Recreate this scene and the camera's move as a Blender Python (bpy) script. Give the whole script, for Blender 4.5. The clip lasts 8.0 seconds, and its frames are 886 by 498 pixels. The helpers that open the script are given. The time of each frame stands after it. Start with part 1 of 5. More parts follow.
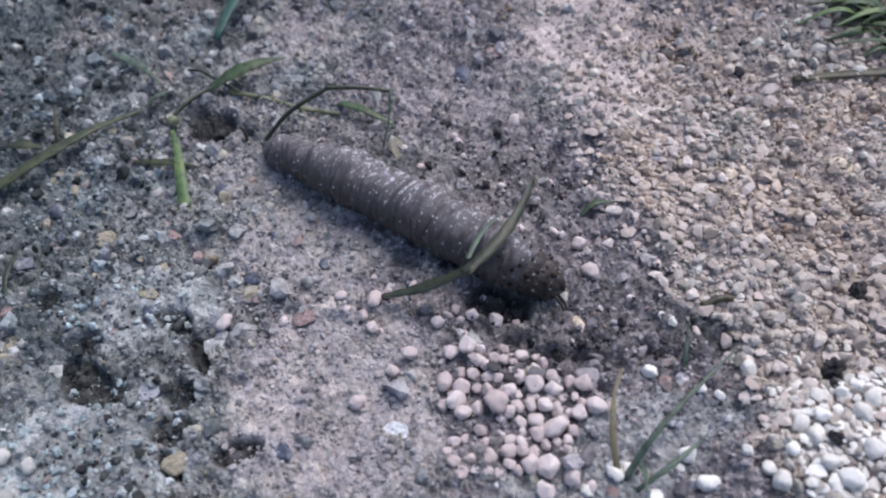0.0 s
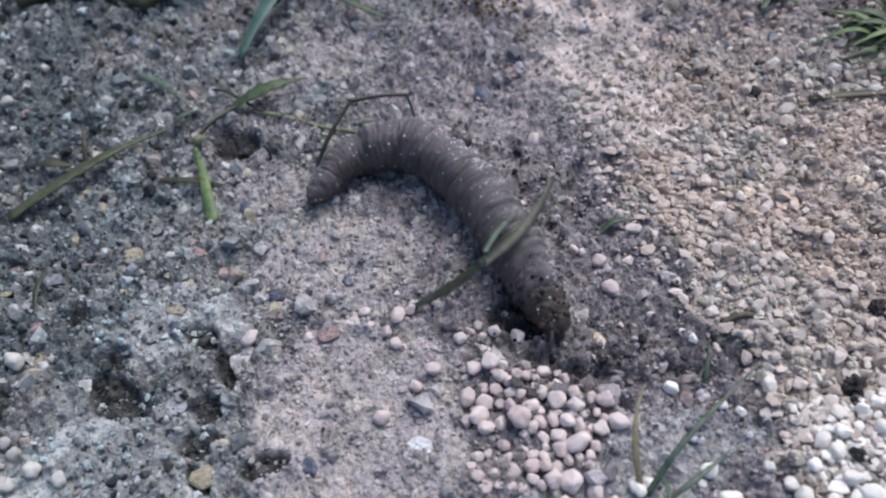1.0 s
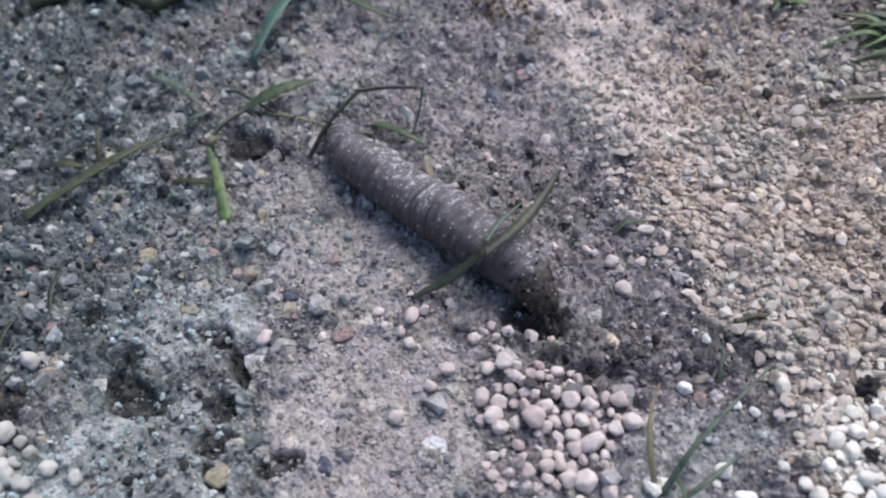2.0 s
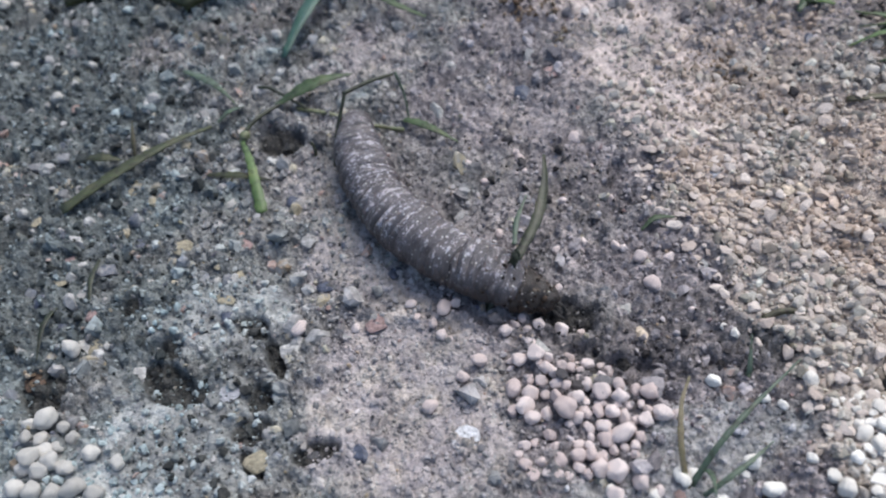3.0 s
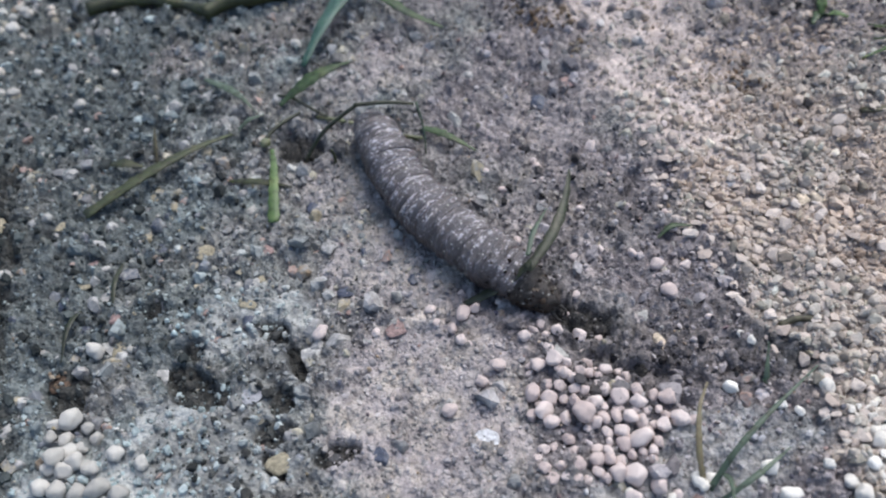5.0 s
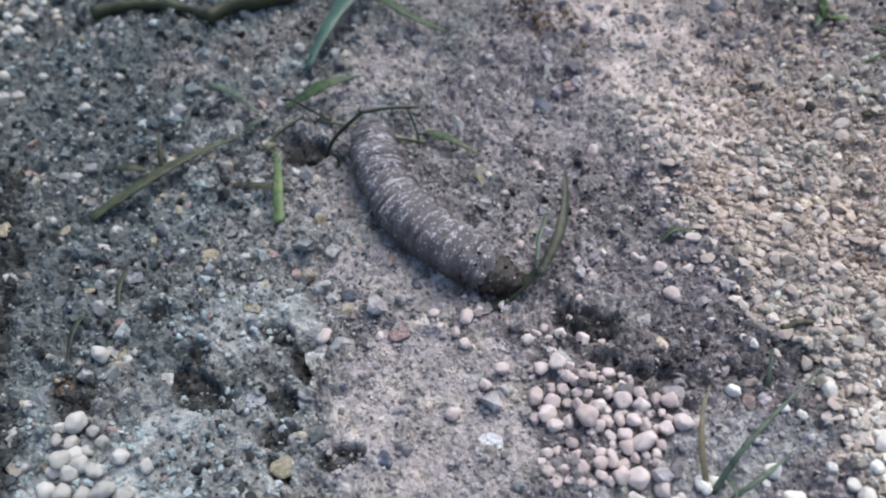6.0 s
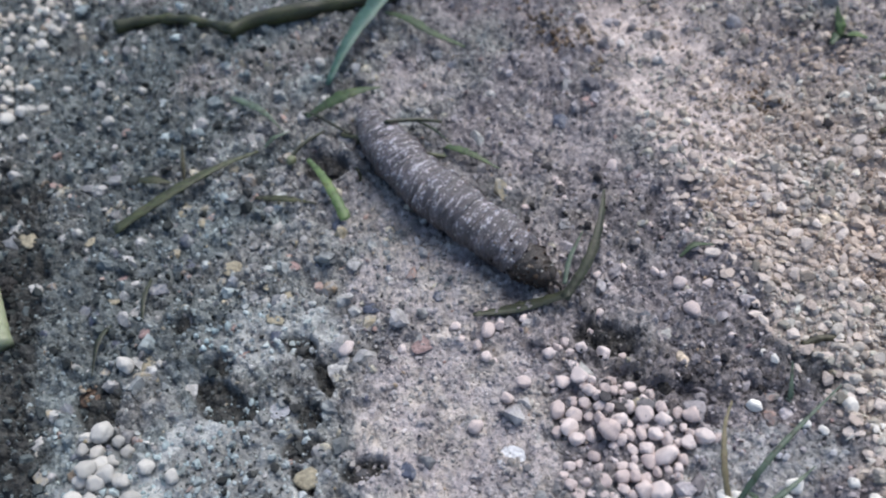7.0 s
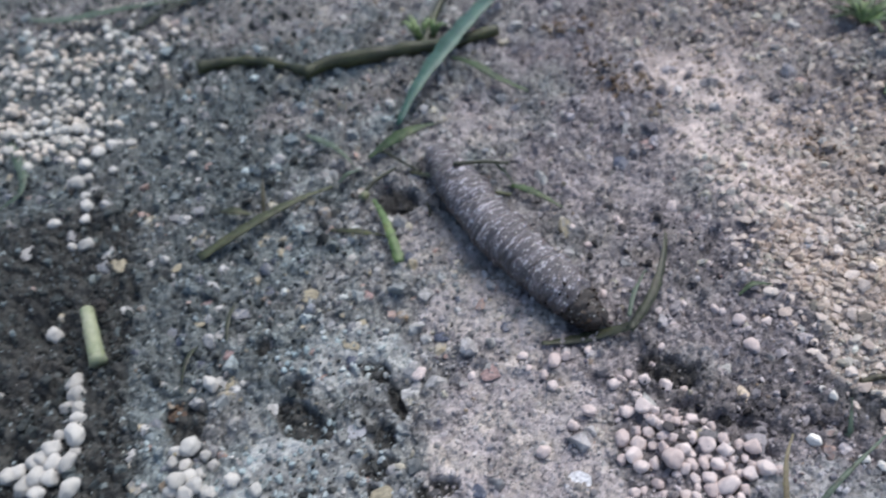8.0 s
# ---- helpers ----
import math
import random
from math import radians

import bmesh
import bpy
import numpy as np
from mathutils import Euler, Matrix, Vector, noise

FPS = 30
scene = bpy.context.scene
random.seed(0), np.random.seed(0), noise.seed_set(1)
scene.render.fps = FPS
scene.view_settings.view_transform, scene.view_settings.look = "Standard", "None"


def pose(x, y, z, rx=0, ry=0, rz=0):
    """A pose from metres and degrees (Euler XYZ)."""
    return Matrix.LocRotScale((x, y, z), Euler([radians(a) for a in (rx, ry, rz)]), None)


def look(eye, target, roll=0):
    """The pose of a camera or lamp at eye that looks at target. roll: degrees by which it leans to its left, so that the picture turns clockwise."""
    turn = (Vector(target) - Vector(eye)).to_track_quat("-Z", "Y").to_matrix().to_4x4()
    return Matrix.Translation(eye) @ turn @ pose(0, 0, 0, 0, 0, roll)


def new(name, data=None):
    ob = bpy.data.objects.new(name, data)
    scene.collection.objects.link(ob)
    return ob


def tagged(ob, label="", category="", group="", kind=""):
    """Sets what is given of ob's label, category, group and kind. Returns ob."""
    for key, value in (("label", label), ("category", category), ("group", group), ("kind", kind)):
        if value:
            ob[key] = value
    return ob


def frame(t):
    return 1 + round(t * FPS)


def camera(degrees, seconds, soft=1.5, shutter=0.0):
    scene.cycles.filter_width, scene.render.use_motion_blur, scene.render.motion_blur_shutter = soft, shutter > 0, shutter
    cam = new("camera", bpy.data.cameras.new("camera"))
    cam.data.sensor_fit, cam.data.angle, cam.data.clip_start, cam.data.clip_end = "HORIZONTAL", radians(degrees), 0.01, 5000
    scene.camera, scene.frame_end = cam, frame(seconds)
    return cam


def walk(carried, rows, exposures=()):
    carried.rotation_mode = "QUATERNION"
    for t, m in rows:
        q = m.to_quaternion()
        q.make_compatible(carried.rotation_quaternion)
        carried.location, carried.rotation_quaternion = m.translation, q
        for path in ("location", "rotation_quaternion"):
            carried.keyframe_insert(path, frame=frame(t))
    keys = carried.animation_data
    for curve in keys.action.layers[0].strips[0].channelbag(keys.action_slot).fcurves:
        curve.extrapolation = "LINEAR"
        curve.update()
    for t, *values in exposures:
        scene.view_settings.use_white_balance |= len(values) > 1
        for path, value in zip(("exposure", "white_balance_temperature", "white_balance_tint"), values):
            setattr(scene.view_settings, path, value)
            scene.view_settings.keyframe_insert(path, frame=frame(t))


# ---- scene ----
# All plan numbers below are centimetres on the ground unless a line says otherwise; CM turns them into metres.
CM = 0.01

# ---------------------------------------------------------------- camera
cam = camera(58.53, 8.0, soft=2.1, shutter=0.5)
cam.data.dof.use_dof, cam.data.dof.focus_distance, cam.data.dof.aperture_fstop = True, 0.080, 32.0


def eye(x, y, z, up, turn, roll):
    return pose(x, y, z, up, 0, turn) @ pose(0, 0, 0, 0, 0, roll)


PATH = [
    (0.0, eye(0.0000, 0.0000, 0.0660, 35.25, 0.00, -6.64)),
    (0.5, eye(-0.0008, -0.0001, 0.0665, 35.60, 0.34, -7.02)),
    (1.0, eye(-0.0013, -0.0004, 0.0672, 36.40, 0.86, -7.28)),
    (1.5, eye(-0.0017, -0.0005, 0.0672, 36.64, 0.74, -7.15)),
    (3.0, eye(-0.0047, -0.0018, 0.0685, 36.62, 2.32, -7.92)),
    (3.5, eye(-0.0056, -0.0024, 0.0689, 36.96, 2.42, -7.82)),
    (4.0, eye(-0.0057, -0.0022, 0.0690, 37.02, 2.46, -7.82)),
    (4.5, eye(-0.0061, -0.0028, 0.0691, 37.28, 2.60, -7.80)),
    (6.0, eye(-0.0064, -0.0027, 0.0697, 37.53, 2.86, -7.96)),
    (6.5, eye(-0.0070, -0.0029, 0.0701, 37.71, 3.12, -8.05)),
    (7.0, eye(-0.0080, -0.0029, 0.0707, 38.38, 3.39, -8.07)),
    (7.5, eye(-0.0079, -0.0029, 0.0708, 38.42, 3.49, -8.12)),
    (7.6, eye(-0.0088, -0.0036, 0.0716, 39.03, 3.85, -8.33)),
    (7.7, eye(-0.0094, -0.0041, 0.0722, 40.37, 3.88, -8.46)),
    (7.8, eye(-0.0099, -0.0045, 0.0726, 40.90, 4.05, -8.57)),
    (7.9, eye(-0.0112, -0.0055, 0.0739, 41.51, 5.46, -8.87)),
    (8.0, eye(-0.0120, -0.0061, 0.0747, 41.28, 6.38, -9.05)),
]
walk(cam, PATH, [(0.0, 0.99, 5980, 13), (1.5, 1.03, 6160, 10), (4.5, 1.09, 6240, 7), (8.0, 1.09, 6170, 8)])

# ---------------------------------------------------------------- light: bright overcast sky, soft sun from beyond on the right
SUN_UP, SUN_TURN = 57.0, 42.0  # degrees above the ground; degrees from +y towards +x
world = bpy.data.worlds.new("sky")
scene.world = world
world.use_nodes = True
sky = world.node_tree.nodes.new("ShaderNodeTexSky")
sky.sky_type, sky.sun_disc = "NISHITA", False
sky.sun_elevation, sky.sun_rotation = radians(SUN_UP), radians(SUN_TURN)
sky.dust_density, sky.air_density = 3.0, 1.0
world.node_tree.links.new(sky.outputs[0], world.node_tree.nodes["Background"].inputs[0])
world.node_tree.nodes["Background"].inputs[1].default_value = 0.10
lamp = bpy.data.lights.new("sun", "SUN")
lamp.energy, lamp.angle, lamp.color = 1.35, radians(45), (1.0, 0.965, 0.93)
sun = new("sun", lamp)
sun.matrix_world = look((math.sin(radians(SUN_TURN)) * math.cos(radians(SUN_UP)) * 5, math.cos(radians(SUN_TURN)) * math.cos(radians(SUN_UP)) * 5,
                         math.sin(radians(SUN_UP)) * 5), (0, 0, 0))

# ---------------------------------------------------------------- materials


def material(name, rough=0.85, spec=0.3):
    m = bpy.data.materials.new(name)
    m.use_nodes = True
    b = m.node_tree.nodes["Principled BSDF"]
    b.inputs["Roughness"].default_value = rough
    b.inputs["Specular IOR Level"].default_value = spec
    return m, m.node_tree.nodes, m.node_tree.links, b


def ramp(nodes, stops, interpolation="LINEAR"):
    r = nodes.new("ShaderNodeValToRGB")
    r.color_ramp.interpolation = interpolation
    while len(r.color_ramp.elements) < len(stops):
        r.color_ramp.elements.new(0.5)
    for e, (p, c) in zip(r.color_ramp.elements, stops):
        e.position, e.color = p, (*c, 1)
    return r


def noise_tex(nodes, links, coord, scale, detail=4.0, rough=0.6):
    n = nodes.new("ShaderNodeTexNoise")
    n.inputs["Scale"].default_value, n.inputs["Detail"].default_value, n.inputs["Roughness"].default_value = scale, detail, rough
    links.new(coord, n.inputs["Vector"])
    return n


def mix(nodes, links, kind, fac, a, b):
    n = nodes.new("ShaderNodeMix")
    n.data_type, n.blend_type = "RGBA", kind
    for sock, v in ((n.inputs[0], fac), (n.inputs[6], a), (n.inputs[7], b)):
        if isinstance(v, (int, float)):
            sock.default_value = v
        elif isinstance(v, tuple):
            sock.default_value = (*v, 1)
        else:
            links.new(v, sock)
    return n.outputs[2]


def bump(nodes, links, height, strength, distance, bsdf, normal=None):
    n = nodes.new("ShaderNodeBump")
    n.inputs["Strength"].default_value, n.inputs["Distance"].default_value = strength, distance
    links.new(height, n.inputs["Height"])
    if normal:
        links.new(normal, n.inputs["Normal"])
    links.new(n.outputs[0], bsdf.inputs["Normal"])
    return n.outputs[0]


def lens_tint(n, l, co):
    """Hue of the sand with the lens's colour cast painted in: greenish grey in the west, mauve grey further east."""
    sep = n.new("ShaderNodeSeparateXYZ")
    l.new(co, sep.inputs[0])
    r = n.new("ShaderNodeMapRange")
    r.inputs["From Min"].default_value, r.inputs["From Max"].default_value = -0.05, 0.004
    r.inputs["To Min"].default_value, r.inputs["To Max"].default_value = -0.25, 0.25
    l.new(sep.outputs[0], r.inputs["Value"])
    add = n.new("ShaderNodeMath")
    add.operation = "ADD"
    l.new(r.outputs[0], add.inputs[0])
    l.new(noise_tex(n, l, co, 95, 3, 0.5).outputs[0], add.inputs[1])
    hue = ramp(n, [(0.3, (0.84, 0.985, 1.025)), (0.5, (0.98, 0.995, 0.99)), (0.75, (1.055, 0.98, 1.025))])
    l.new(add.outputs[0], hue.inputs[0])
    return hue.outputs[0]


def stains(n, l, co):
    """Soft cream, mauve and grey blotches."""
    r = ramp(n, [(0.32, (0.86, 0.85, 0.88)), (0.46, (0.97, 0.94, 0.97)), (0.56, (1.03, 1.0, 0.95)), (0.68, (1.22, 1.15, 1.04))])
    l.new(noise_tex(n, l, co, 210, 4, 0.6).outputs[0], r.inputs[0])
    return r.outputs[0]


def ground_material():
    m, n, l, b = material("grey_sandy_concrete", 0.9, 0.2)
    co = n.new("ShaderNodeNewGeometry").outputs["Position"]
    cells = n.new("ShaderNodeTexVoronoi")
    cells.inputs["Scale"].default_value = 2600
    l.new(co, cells.inputs["Vector"])
    tone = ramp(n, [(0.0, (0.125, 0.125, 0.125)), (0.3, (0.185, 0.183, 0.18)), (0.65, (0.23, 0.226, 0.221)), (0.9, (0.265, 0.258, 0.252)), (1.0, (0.29, 0.283, 0.277))])
    sep = n.new("ShaderNodeSeparateColor")
    l.new(cells.outputs["Color"], sep.inputs[0])
    l.new(sep.outputs[0], tone.inputs[0])
    cloud = noise_tex(n, l, co, 330, 6, 0.7)
    cl = ramp(n, [(0.32, (0.5, 0.5, 0.52)), (0.5, (0.98, 0.97, 0.965)), (0.68, (1.25, 1.22, 1.18))])
    l.new(cloud.outputs[0], cl.inputs[0])
    close = n.new("ShaderNodeAttribute")
    close.attribute_name = "close"
    base = mix(n, l, "MULTIPLY", 1.0, mix(n, l, "MULTIPLY", close.outputs["Fac"], tone.outputs[0], lens_tint(n, l, co)), cl.outputs[0])
    # Cool mortar and pinkish smooth sand also carry some of the lens's colour cast.
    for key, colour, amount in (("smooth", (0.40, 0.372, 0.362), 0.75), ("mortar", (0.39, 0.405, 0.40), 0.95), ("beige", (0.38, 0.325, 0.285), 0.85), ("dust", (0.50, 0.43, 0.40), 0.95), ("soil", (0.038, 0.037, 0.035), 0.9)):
        a = n.new("ShaderNodeAttribute")
        a.attribute_name = key
        f = n.new("ShaderNodeMath")
        f.operation = "MULTIPLY"
        l.new(a.outputs["Fac"], f.inputs[0])
        f.inputs[1].default_value = amount
        grained = mix(n, l, "MULTIPLY", 0.5, colour, cl.outputs[0])
        if key == "smooth":
            grained = mix(n, l, "MULTIPLY", 1.0, grained, stains(n, l, co))
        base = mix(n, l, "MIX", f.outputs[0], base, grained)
    crumb_tone = n.new("ShaderNodeAttribute")
    crumb_tone.attribute_name = "tone"
    shade = ramp(n, [(0.1, (0.72, 0.71, 0.72)), (0.5, (1.0, 1.0, 1.0)), (0.9, (1.32, 1.30, 1.28))])
    l.new(crumb_tone.outputs["Fac"], shade.inputs[0])
    base = mix(n, l, "MULTIPLY", close.outputs["Fac"], base, shade.outputs[0])
    l.new(base, b.inputs["Base Color"])
    fine = noise_tex(n, l, co, 5200, 3)
    bump(n, l, fine.outputs[0], 0.7, 0.00018, b, bump(n, l, cells.outputs["Distance"], 0.6, 0.0003, b))
    return m


def grain_material(name, stops, rough=0.85, spec=0.2, speckle=5000, even=False, stained=False):
    m, n, l, b = material(name, rough, spec)
    g = n.new("ShaderNodeNewGeometry")
    tone = ramp(n, stops)
    l.new(g.outputs["Random Per Island"], tone.inputs[0])
    fine = noise_tex(n, l, g.outputs["Position"], speckle, 3)
    speck = ramp(n, [(0.3, (0.78, 0.78, 0.78)), (0.7, (1.15, 1.15, 1.15))])
    l.new(fine.outputs[0], speck.inputs[0])
    patch = ramp(n, [(0.34, (0.8, 0.8, 0.79)), (0.5, (1.0, 1.0, 0.99)), (0.66, (1.12, 1.1, 1.08))] if even else [(0.34, (0.42, 0.42, 0.43)), (0.48, (0.9, 0.9, 0.9)), (0.66, (1.25, 1.24, 1.22))])
    l.new(noise_tex(n, l, g.outputs["Position"], 330, 5, 0.68).outputs[0], patch.inputs[0])
    hue = ramp(n, [(0.38, (0.94, 1.0, 1.0)), (0.62, (1.06, 1.0, 0.93))])
    l.new(noise_tex(n, l, g.outputs["Position"], 95, 3, 0.5).outputs[0], hue.inputs[0])
    hue_out = hue.outputs[0] if even else (stains if stained else lens_tint)(n, l, g.outputs["Position"])
    cl = n.new("ShaderNodeMix")
    cl.data_type, cl.blend_type = "RGBA", "MULTIPLY"
    cl.inputs[0].default_value = 1.0
    l.new(hue_out, cl.inputs[6])
    l.new(speck.outputs[0], cl.inputs[7])
    both = mix(n, l, "MULTIPLY", 1.0, cl.outputs[2], patch.outputs[0])
    l.new(mix(n, l, "MULTIPLY", 1.0, tone.outputs[0], both), b.inputs["Base Color"])
    bump(n, l, fine.outputs[0], 0.4, 0.0001, b)
    return m


def aggregate_material():
    """Rounded mixed stones of many colours, some glassy."""
    m, n, l, b = material("mixed_aggregate", 0.5, 0.5)
    g = n.new("ShaderNodeNewGeometry")
    tone = ramp(n, [(0.0, (0.30, 0.29, 0.28)), (0.2, (0.37, 0.36, 0.335)), (0.34, (0.29, 0.25, 0.17)), (0.46, (0.38, 0.35, 0.27)), (0.56, (0.05, 0.058, 0.08)), (0.66, (0.12, 0.12, 0.125)), (0.74, (0.30, 0.20, 0.165)), (0.82, (0.20, 0.15, 0.10)),
                    (0.88, (0.41, 0.40, 0.38)), (0.96, (0.16, 0.17, 0.19))], "CONSTANT")
    l.new(g.outputs["Random Per Island"], tone.inputs[0])
    fine = noise_tex(n, l, g.outputs["Position"], 1700, 5, 0.7)
    veil = ramp(n, [(0.3, (0.55, 0.55, 0.55)), (0.5, (0.95, 0.95, 0.95)), (0.72, (1.35, 1.35, 1.35))])
    l.new(fine.outputs[0], veil.inputs[0])
    stained = mix(n, l, "MULTIPLY", 1.0, tone.outputs[0], veil.outputs[0])
    crust = ramp(n, [(0.45, (0, 0, 0)), (0.62, (1, 1, 1))])
    l.new(noise_tex(n, l, g.outputs["Position"], 1100, 4, 0.65).outputs[0], crust.inputs[0])
    l.new(mix(n, l, "MIX", crust.outputs[0], stained, (0.22, 0.215, 0.21)), b.inputs["Base Color"])
    bump(n, l, fine.outputs[0], 0.5, 0.00015, b)
    return m


def pellet_material(name, low, high):
    m, n, l, b = material(name, 0.8, 0.25)
    tc, oi = n.new("ShaderNodeTexCoord"), n.new("ShaderNodeObjectInfo")
    tone = ramp(n, [(0.0, low), (1.0, high)])
    l.new(oi.outputs["Random"], tone.inputs[0])
    fine = noise_tex(n, l, tc.outputs["Object"], 1900, 4)
    cl = ramp(n, [(0.28, (0.84, 0.82, 0.80)), (0.5, (1.0, 1.0, 1.0)), (0.8, (1.06, 1.06, 1.06))])
    l.new(fine.outputs[0], cl.inputs[0])
    l.new(mix(n, l, "MULTIPLY", 1.0, tone.outputs[0], cl.outputs[0]), b.inputs["Base Color"])
    bump(n, l, noise_tex(n, l, tc.outputs["Object"], 4200, 3).outputs[0], 0.5, 0.00012, b)
    return m


def stone_material(name, colour, rough=0.55):
    m, n, l, b = material(name, rough, 0.45)
    co = n.new("ShaderNodeNewGeometry").outputs["Position"]
    fine = noise_tex(n, l, co, 2400, 5, 0.7)
    lo, hi = tuple(c * 0.5 for c in colour), tuple(min(1.0, c * 1.6 + 0.02) for c in colour)
    tone = ramp(n, [(0.3, lo), (0.5, colour), (0.72, hi)])
    l.new(fine.outputs[0], tone.inputs[0])
    l.new(tone.outputs[0], b.inputs["Base Color"])
    bump(n, l, fine.outputs[0], 0.5, 0.0002, b)
    return m


def blade_material(name, low, high, dry=(0.22, 0.19, 0.07), dirty=1.0):
    m, n, l, b = material(name, 0.5, 0.4)
    co = n.new("ShaderNodeTexCoord").outputs["Object"]
    tone = ramp(n, [(0.3, low), (0.6, high), (0.8, dry)])
    l.new(noise_tex(n, l, co, 260, 4).outputs[0], tone.inputs[0])
    dirt = ramp(n, [(0.52, (1, 1, 1)), (0.62, (0.55, 0.5, 0.45))])
    l.new(noise_tex(n, l, co, 1500, 4).outputs[0], dirt.inputs[0])
    l.new(mix(n, l, "MULTIPLY", dirty, tone.outputs[0], dirt.outputs[0]), b.inputs["Base Color"])
    b.inputs["Subsurface Weight"].default_value = 0.15
    b.inputs["Subsurface Radius"].default_value = (0.0006, 0.001, 0.0003)
    bump(n, l, noise_tex(n, l, co, 3000, 2).outputs[0], 0.3, 0.0001, b)
    return m


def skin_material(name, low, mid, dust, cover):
    """Damp grey-brown skin with fine pale sand clinging to one side of it; its shading and glints are painted in too.
    """
    m, n, l, b = material(name, 0.45, 0.45)
    tc = n.new("ShaderNodeTexCoord")
    co = tc.outputs["Object"]
    oi = n.new("ShaderNodeObjectInfo")
    off = n.new("ShaderNodeVectorMath")
    off.operation = "ADD"
    l.new(co, off.inputs[0])
    l.new(oi.outputs["Random"], off.inputs[1])
    mott = noise_tex(n, l, off.outputs[0], 420, 5, 0.65)
    tone = ramp(n, [(0.3, low), (0.7, mid)])
    l.new(mott.outputs[0], tone.inputs[0])
    along_ring = n.new("ShaderNodeVectorMath")
    along_ring.operation = "MULTIPLY"
    along_ring.inputs[1].default_value = (1.9, 1.0, 1.0)
    l.new(off.outputs[0], along_ring.inputs[0])
    fine = noise_tex(n, l, along_ring.outputs[0], 1900, 6, 0.72)
    dots = n.new("ShaderNodeTexVoronoi")
    dots.inputs["Scale"].default_value = 2300
    l.new(off.outputs[0], dots.inputs["Vector"])
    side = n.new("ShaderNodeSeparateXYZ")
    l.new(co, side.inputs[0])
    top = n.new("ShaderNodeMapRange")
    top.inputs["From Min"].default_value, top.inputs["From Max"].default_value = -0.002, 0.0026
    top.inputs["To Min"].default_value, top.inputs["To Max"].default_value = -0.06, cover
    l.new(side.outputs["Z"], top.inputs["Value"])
    add = n.new("ShaderNodeMath")
    add.operation = "ADD"
    l.new(fine.outputs[0], add.inputs[0])
    patches = n.new("ShaderNodeMapRange")
    patches.inputs["From Min"].default_value, patches.inputs["From Max"].default_value = 0.3, 0.7
    patches.inputs["To Min"].default_value, patches.inputs["To Max"].default_value = -0.09, 0.09
    l.new(mott.outputs[0], patches.inputs["Value"])
    lying = n.new("ShaderNodeMath")
    lying.operation = "ADD"
    l.new(top.outputs[0], lying.inputs[0])
    l.new(patches.outputs[0], lying.inputs[1])
    across = n.new("ShaderNodeMath")
    across.operation = "ABSOLUTE"
    l.new(side.outputs["X"], across.inputs[0])
    # Paler crests, darker grooves: light on the rings put into the dust.
    crest = n.new("ShaderNodeMapRange")
    crest.inputs["From Min"].default_value, crest.inputs["From Max"].default_value = 0.0001, 0.0005
    crest.inputs["To Min"].default_value, crest.inputs["To Max"].default_value = 0.025, -0.035
    l.new(across.outputs[0], crest.inputs["Value"])
    on_crest = n.new("ShaderNodeMath")
    on_crest.operation = "ADD"
    l.new(lying.outputs[0], on_crest.inputs[0])
    l.new(crest.outputs[0], on_crest.inputs[1])
    l.new(on_crest.outputs[0], add.inputs[1])
    # Sand flecks, which also paint the fine wet glints.
    spots = ramp(n, [(0.64, (0, 0, 0)), (0.70, (1, 1, 1))])
    l.new(add.outputs[0], spots.inputs[0])
    cores = ramp(n, [(0.16, (1, 1, 1)), (0.30, (0, 0, 0))])
    l.new(dots.outputs["Distance"], cores.inputs[0])
    pick = n.new("ShaderNodeSeparateColor")
    l.new(dots.outputs["Color"], pick.inputs[0])
    rare = n.new("ShaderNodeMath")
    rare.operation = "GREATER_THAN"
    l.new(pick.outputs[0], rare.inputs[0])
    rare.inputs[1].default_value = 0.88
    speck = mix(n, l, "MULTIPLY", 1.0, cores.outputs[0], rare.outputs[0])
    # Dust on the back that also paints the body lighter above than below.
    dust_shading = n.new("ShaderNodeMapRange")
    dust_shading.interpolation_type = "SMOOTHSTEP"
    dust_shading.inputs["From Min"].default_value, dust_shading.inputs["From Max"].default_value = -0.0012, 0.0026
    dust_shading.inputs["To Min"].default_value, dust_shading.inputs["To Max"].default_value = 0.0, 1.5 * cover
    l.new(side.outputs["Z"], dust_shading.inputs["Value"])
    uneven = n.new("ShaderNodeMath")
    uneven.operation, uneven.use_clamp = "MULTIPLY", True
    l.new(dust_shading.outputs[0], uneven.inputs[0])
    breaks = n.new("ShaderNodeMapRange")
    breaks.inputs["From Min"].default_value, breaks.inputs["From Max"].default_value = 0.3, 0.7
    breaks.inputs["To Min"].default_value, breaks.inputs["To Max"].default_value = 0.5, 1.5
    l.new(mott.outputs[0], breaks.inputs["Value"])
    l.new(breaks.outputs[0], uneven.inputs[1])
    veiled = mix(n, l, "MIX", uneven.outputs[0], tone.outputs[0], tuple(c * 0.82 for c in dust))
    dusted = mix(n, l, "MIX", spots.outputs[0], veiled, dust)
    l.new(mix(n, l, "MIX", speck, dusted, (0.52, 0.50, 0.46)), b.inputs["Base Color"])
    r = n.new("ShaderNodeMapRange")
    r.inputs["To Min"].default_value, r.inputs["To Max"].default_value = 0.38, 0.85
    l.new(spots.outputs[0], r.inputs["Value"])
    l.new(r.outputs[0], b.inputs["Roughness"])
    b.inputs["Subsurface Weight"].default_value = 0.2
    b.inputs["Subsurface Radius"].default_value = (0.0012, 0.0007, 0.0004)
    bump(n, l, fine.outputs[0], 0.8, 0.00025, b, bump(n, l, mott.outputs[0], 0.5, 0.0006, b))
    return m


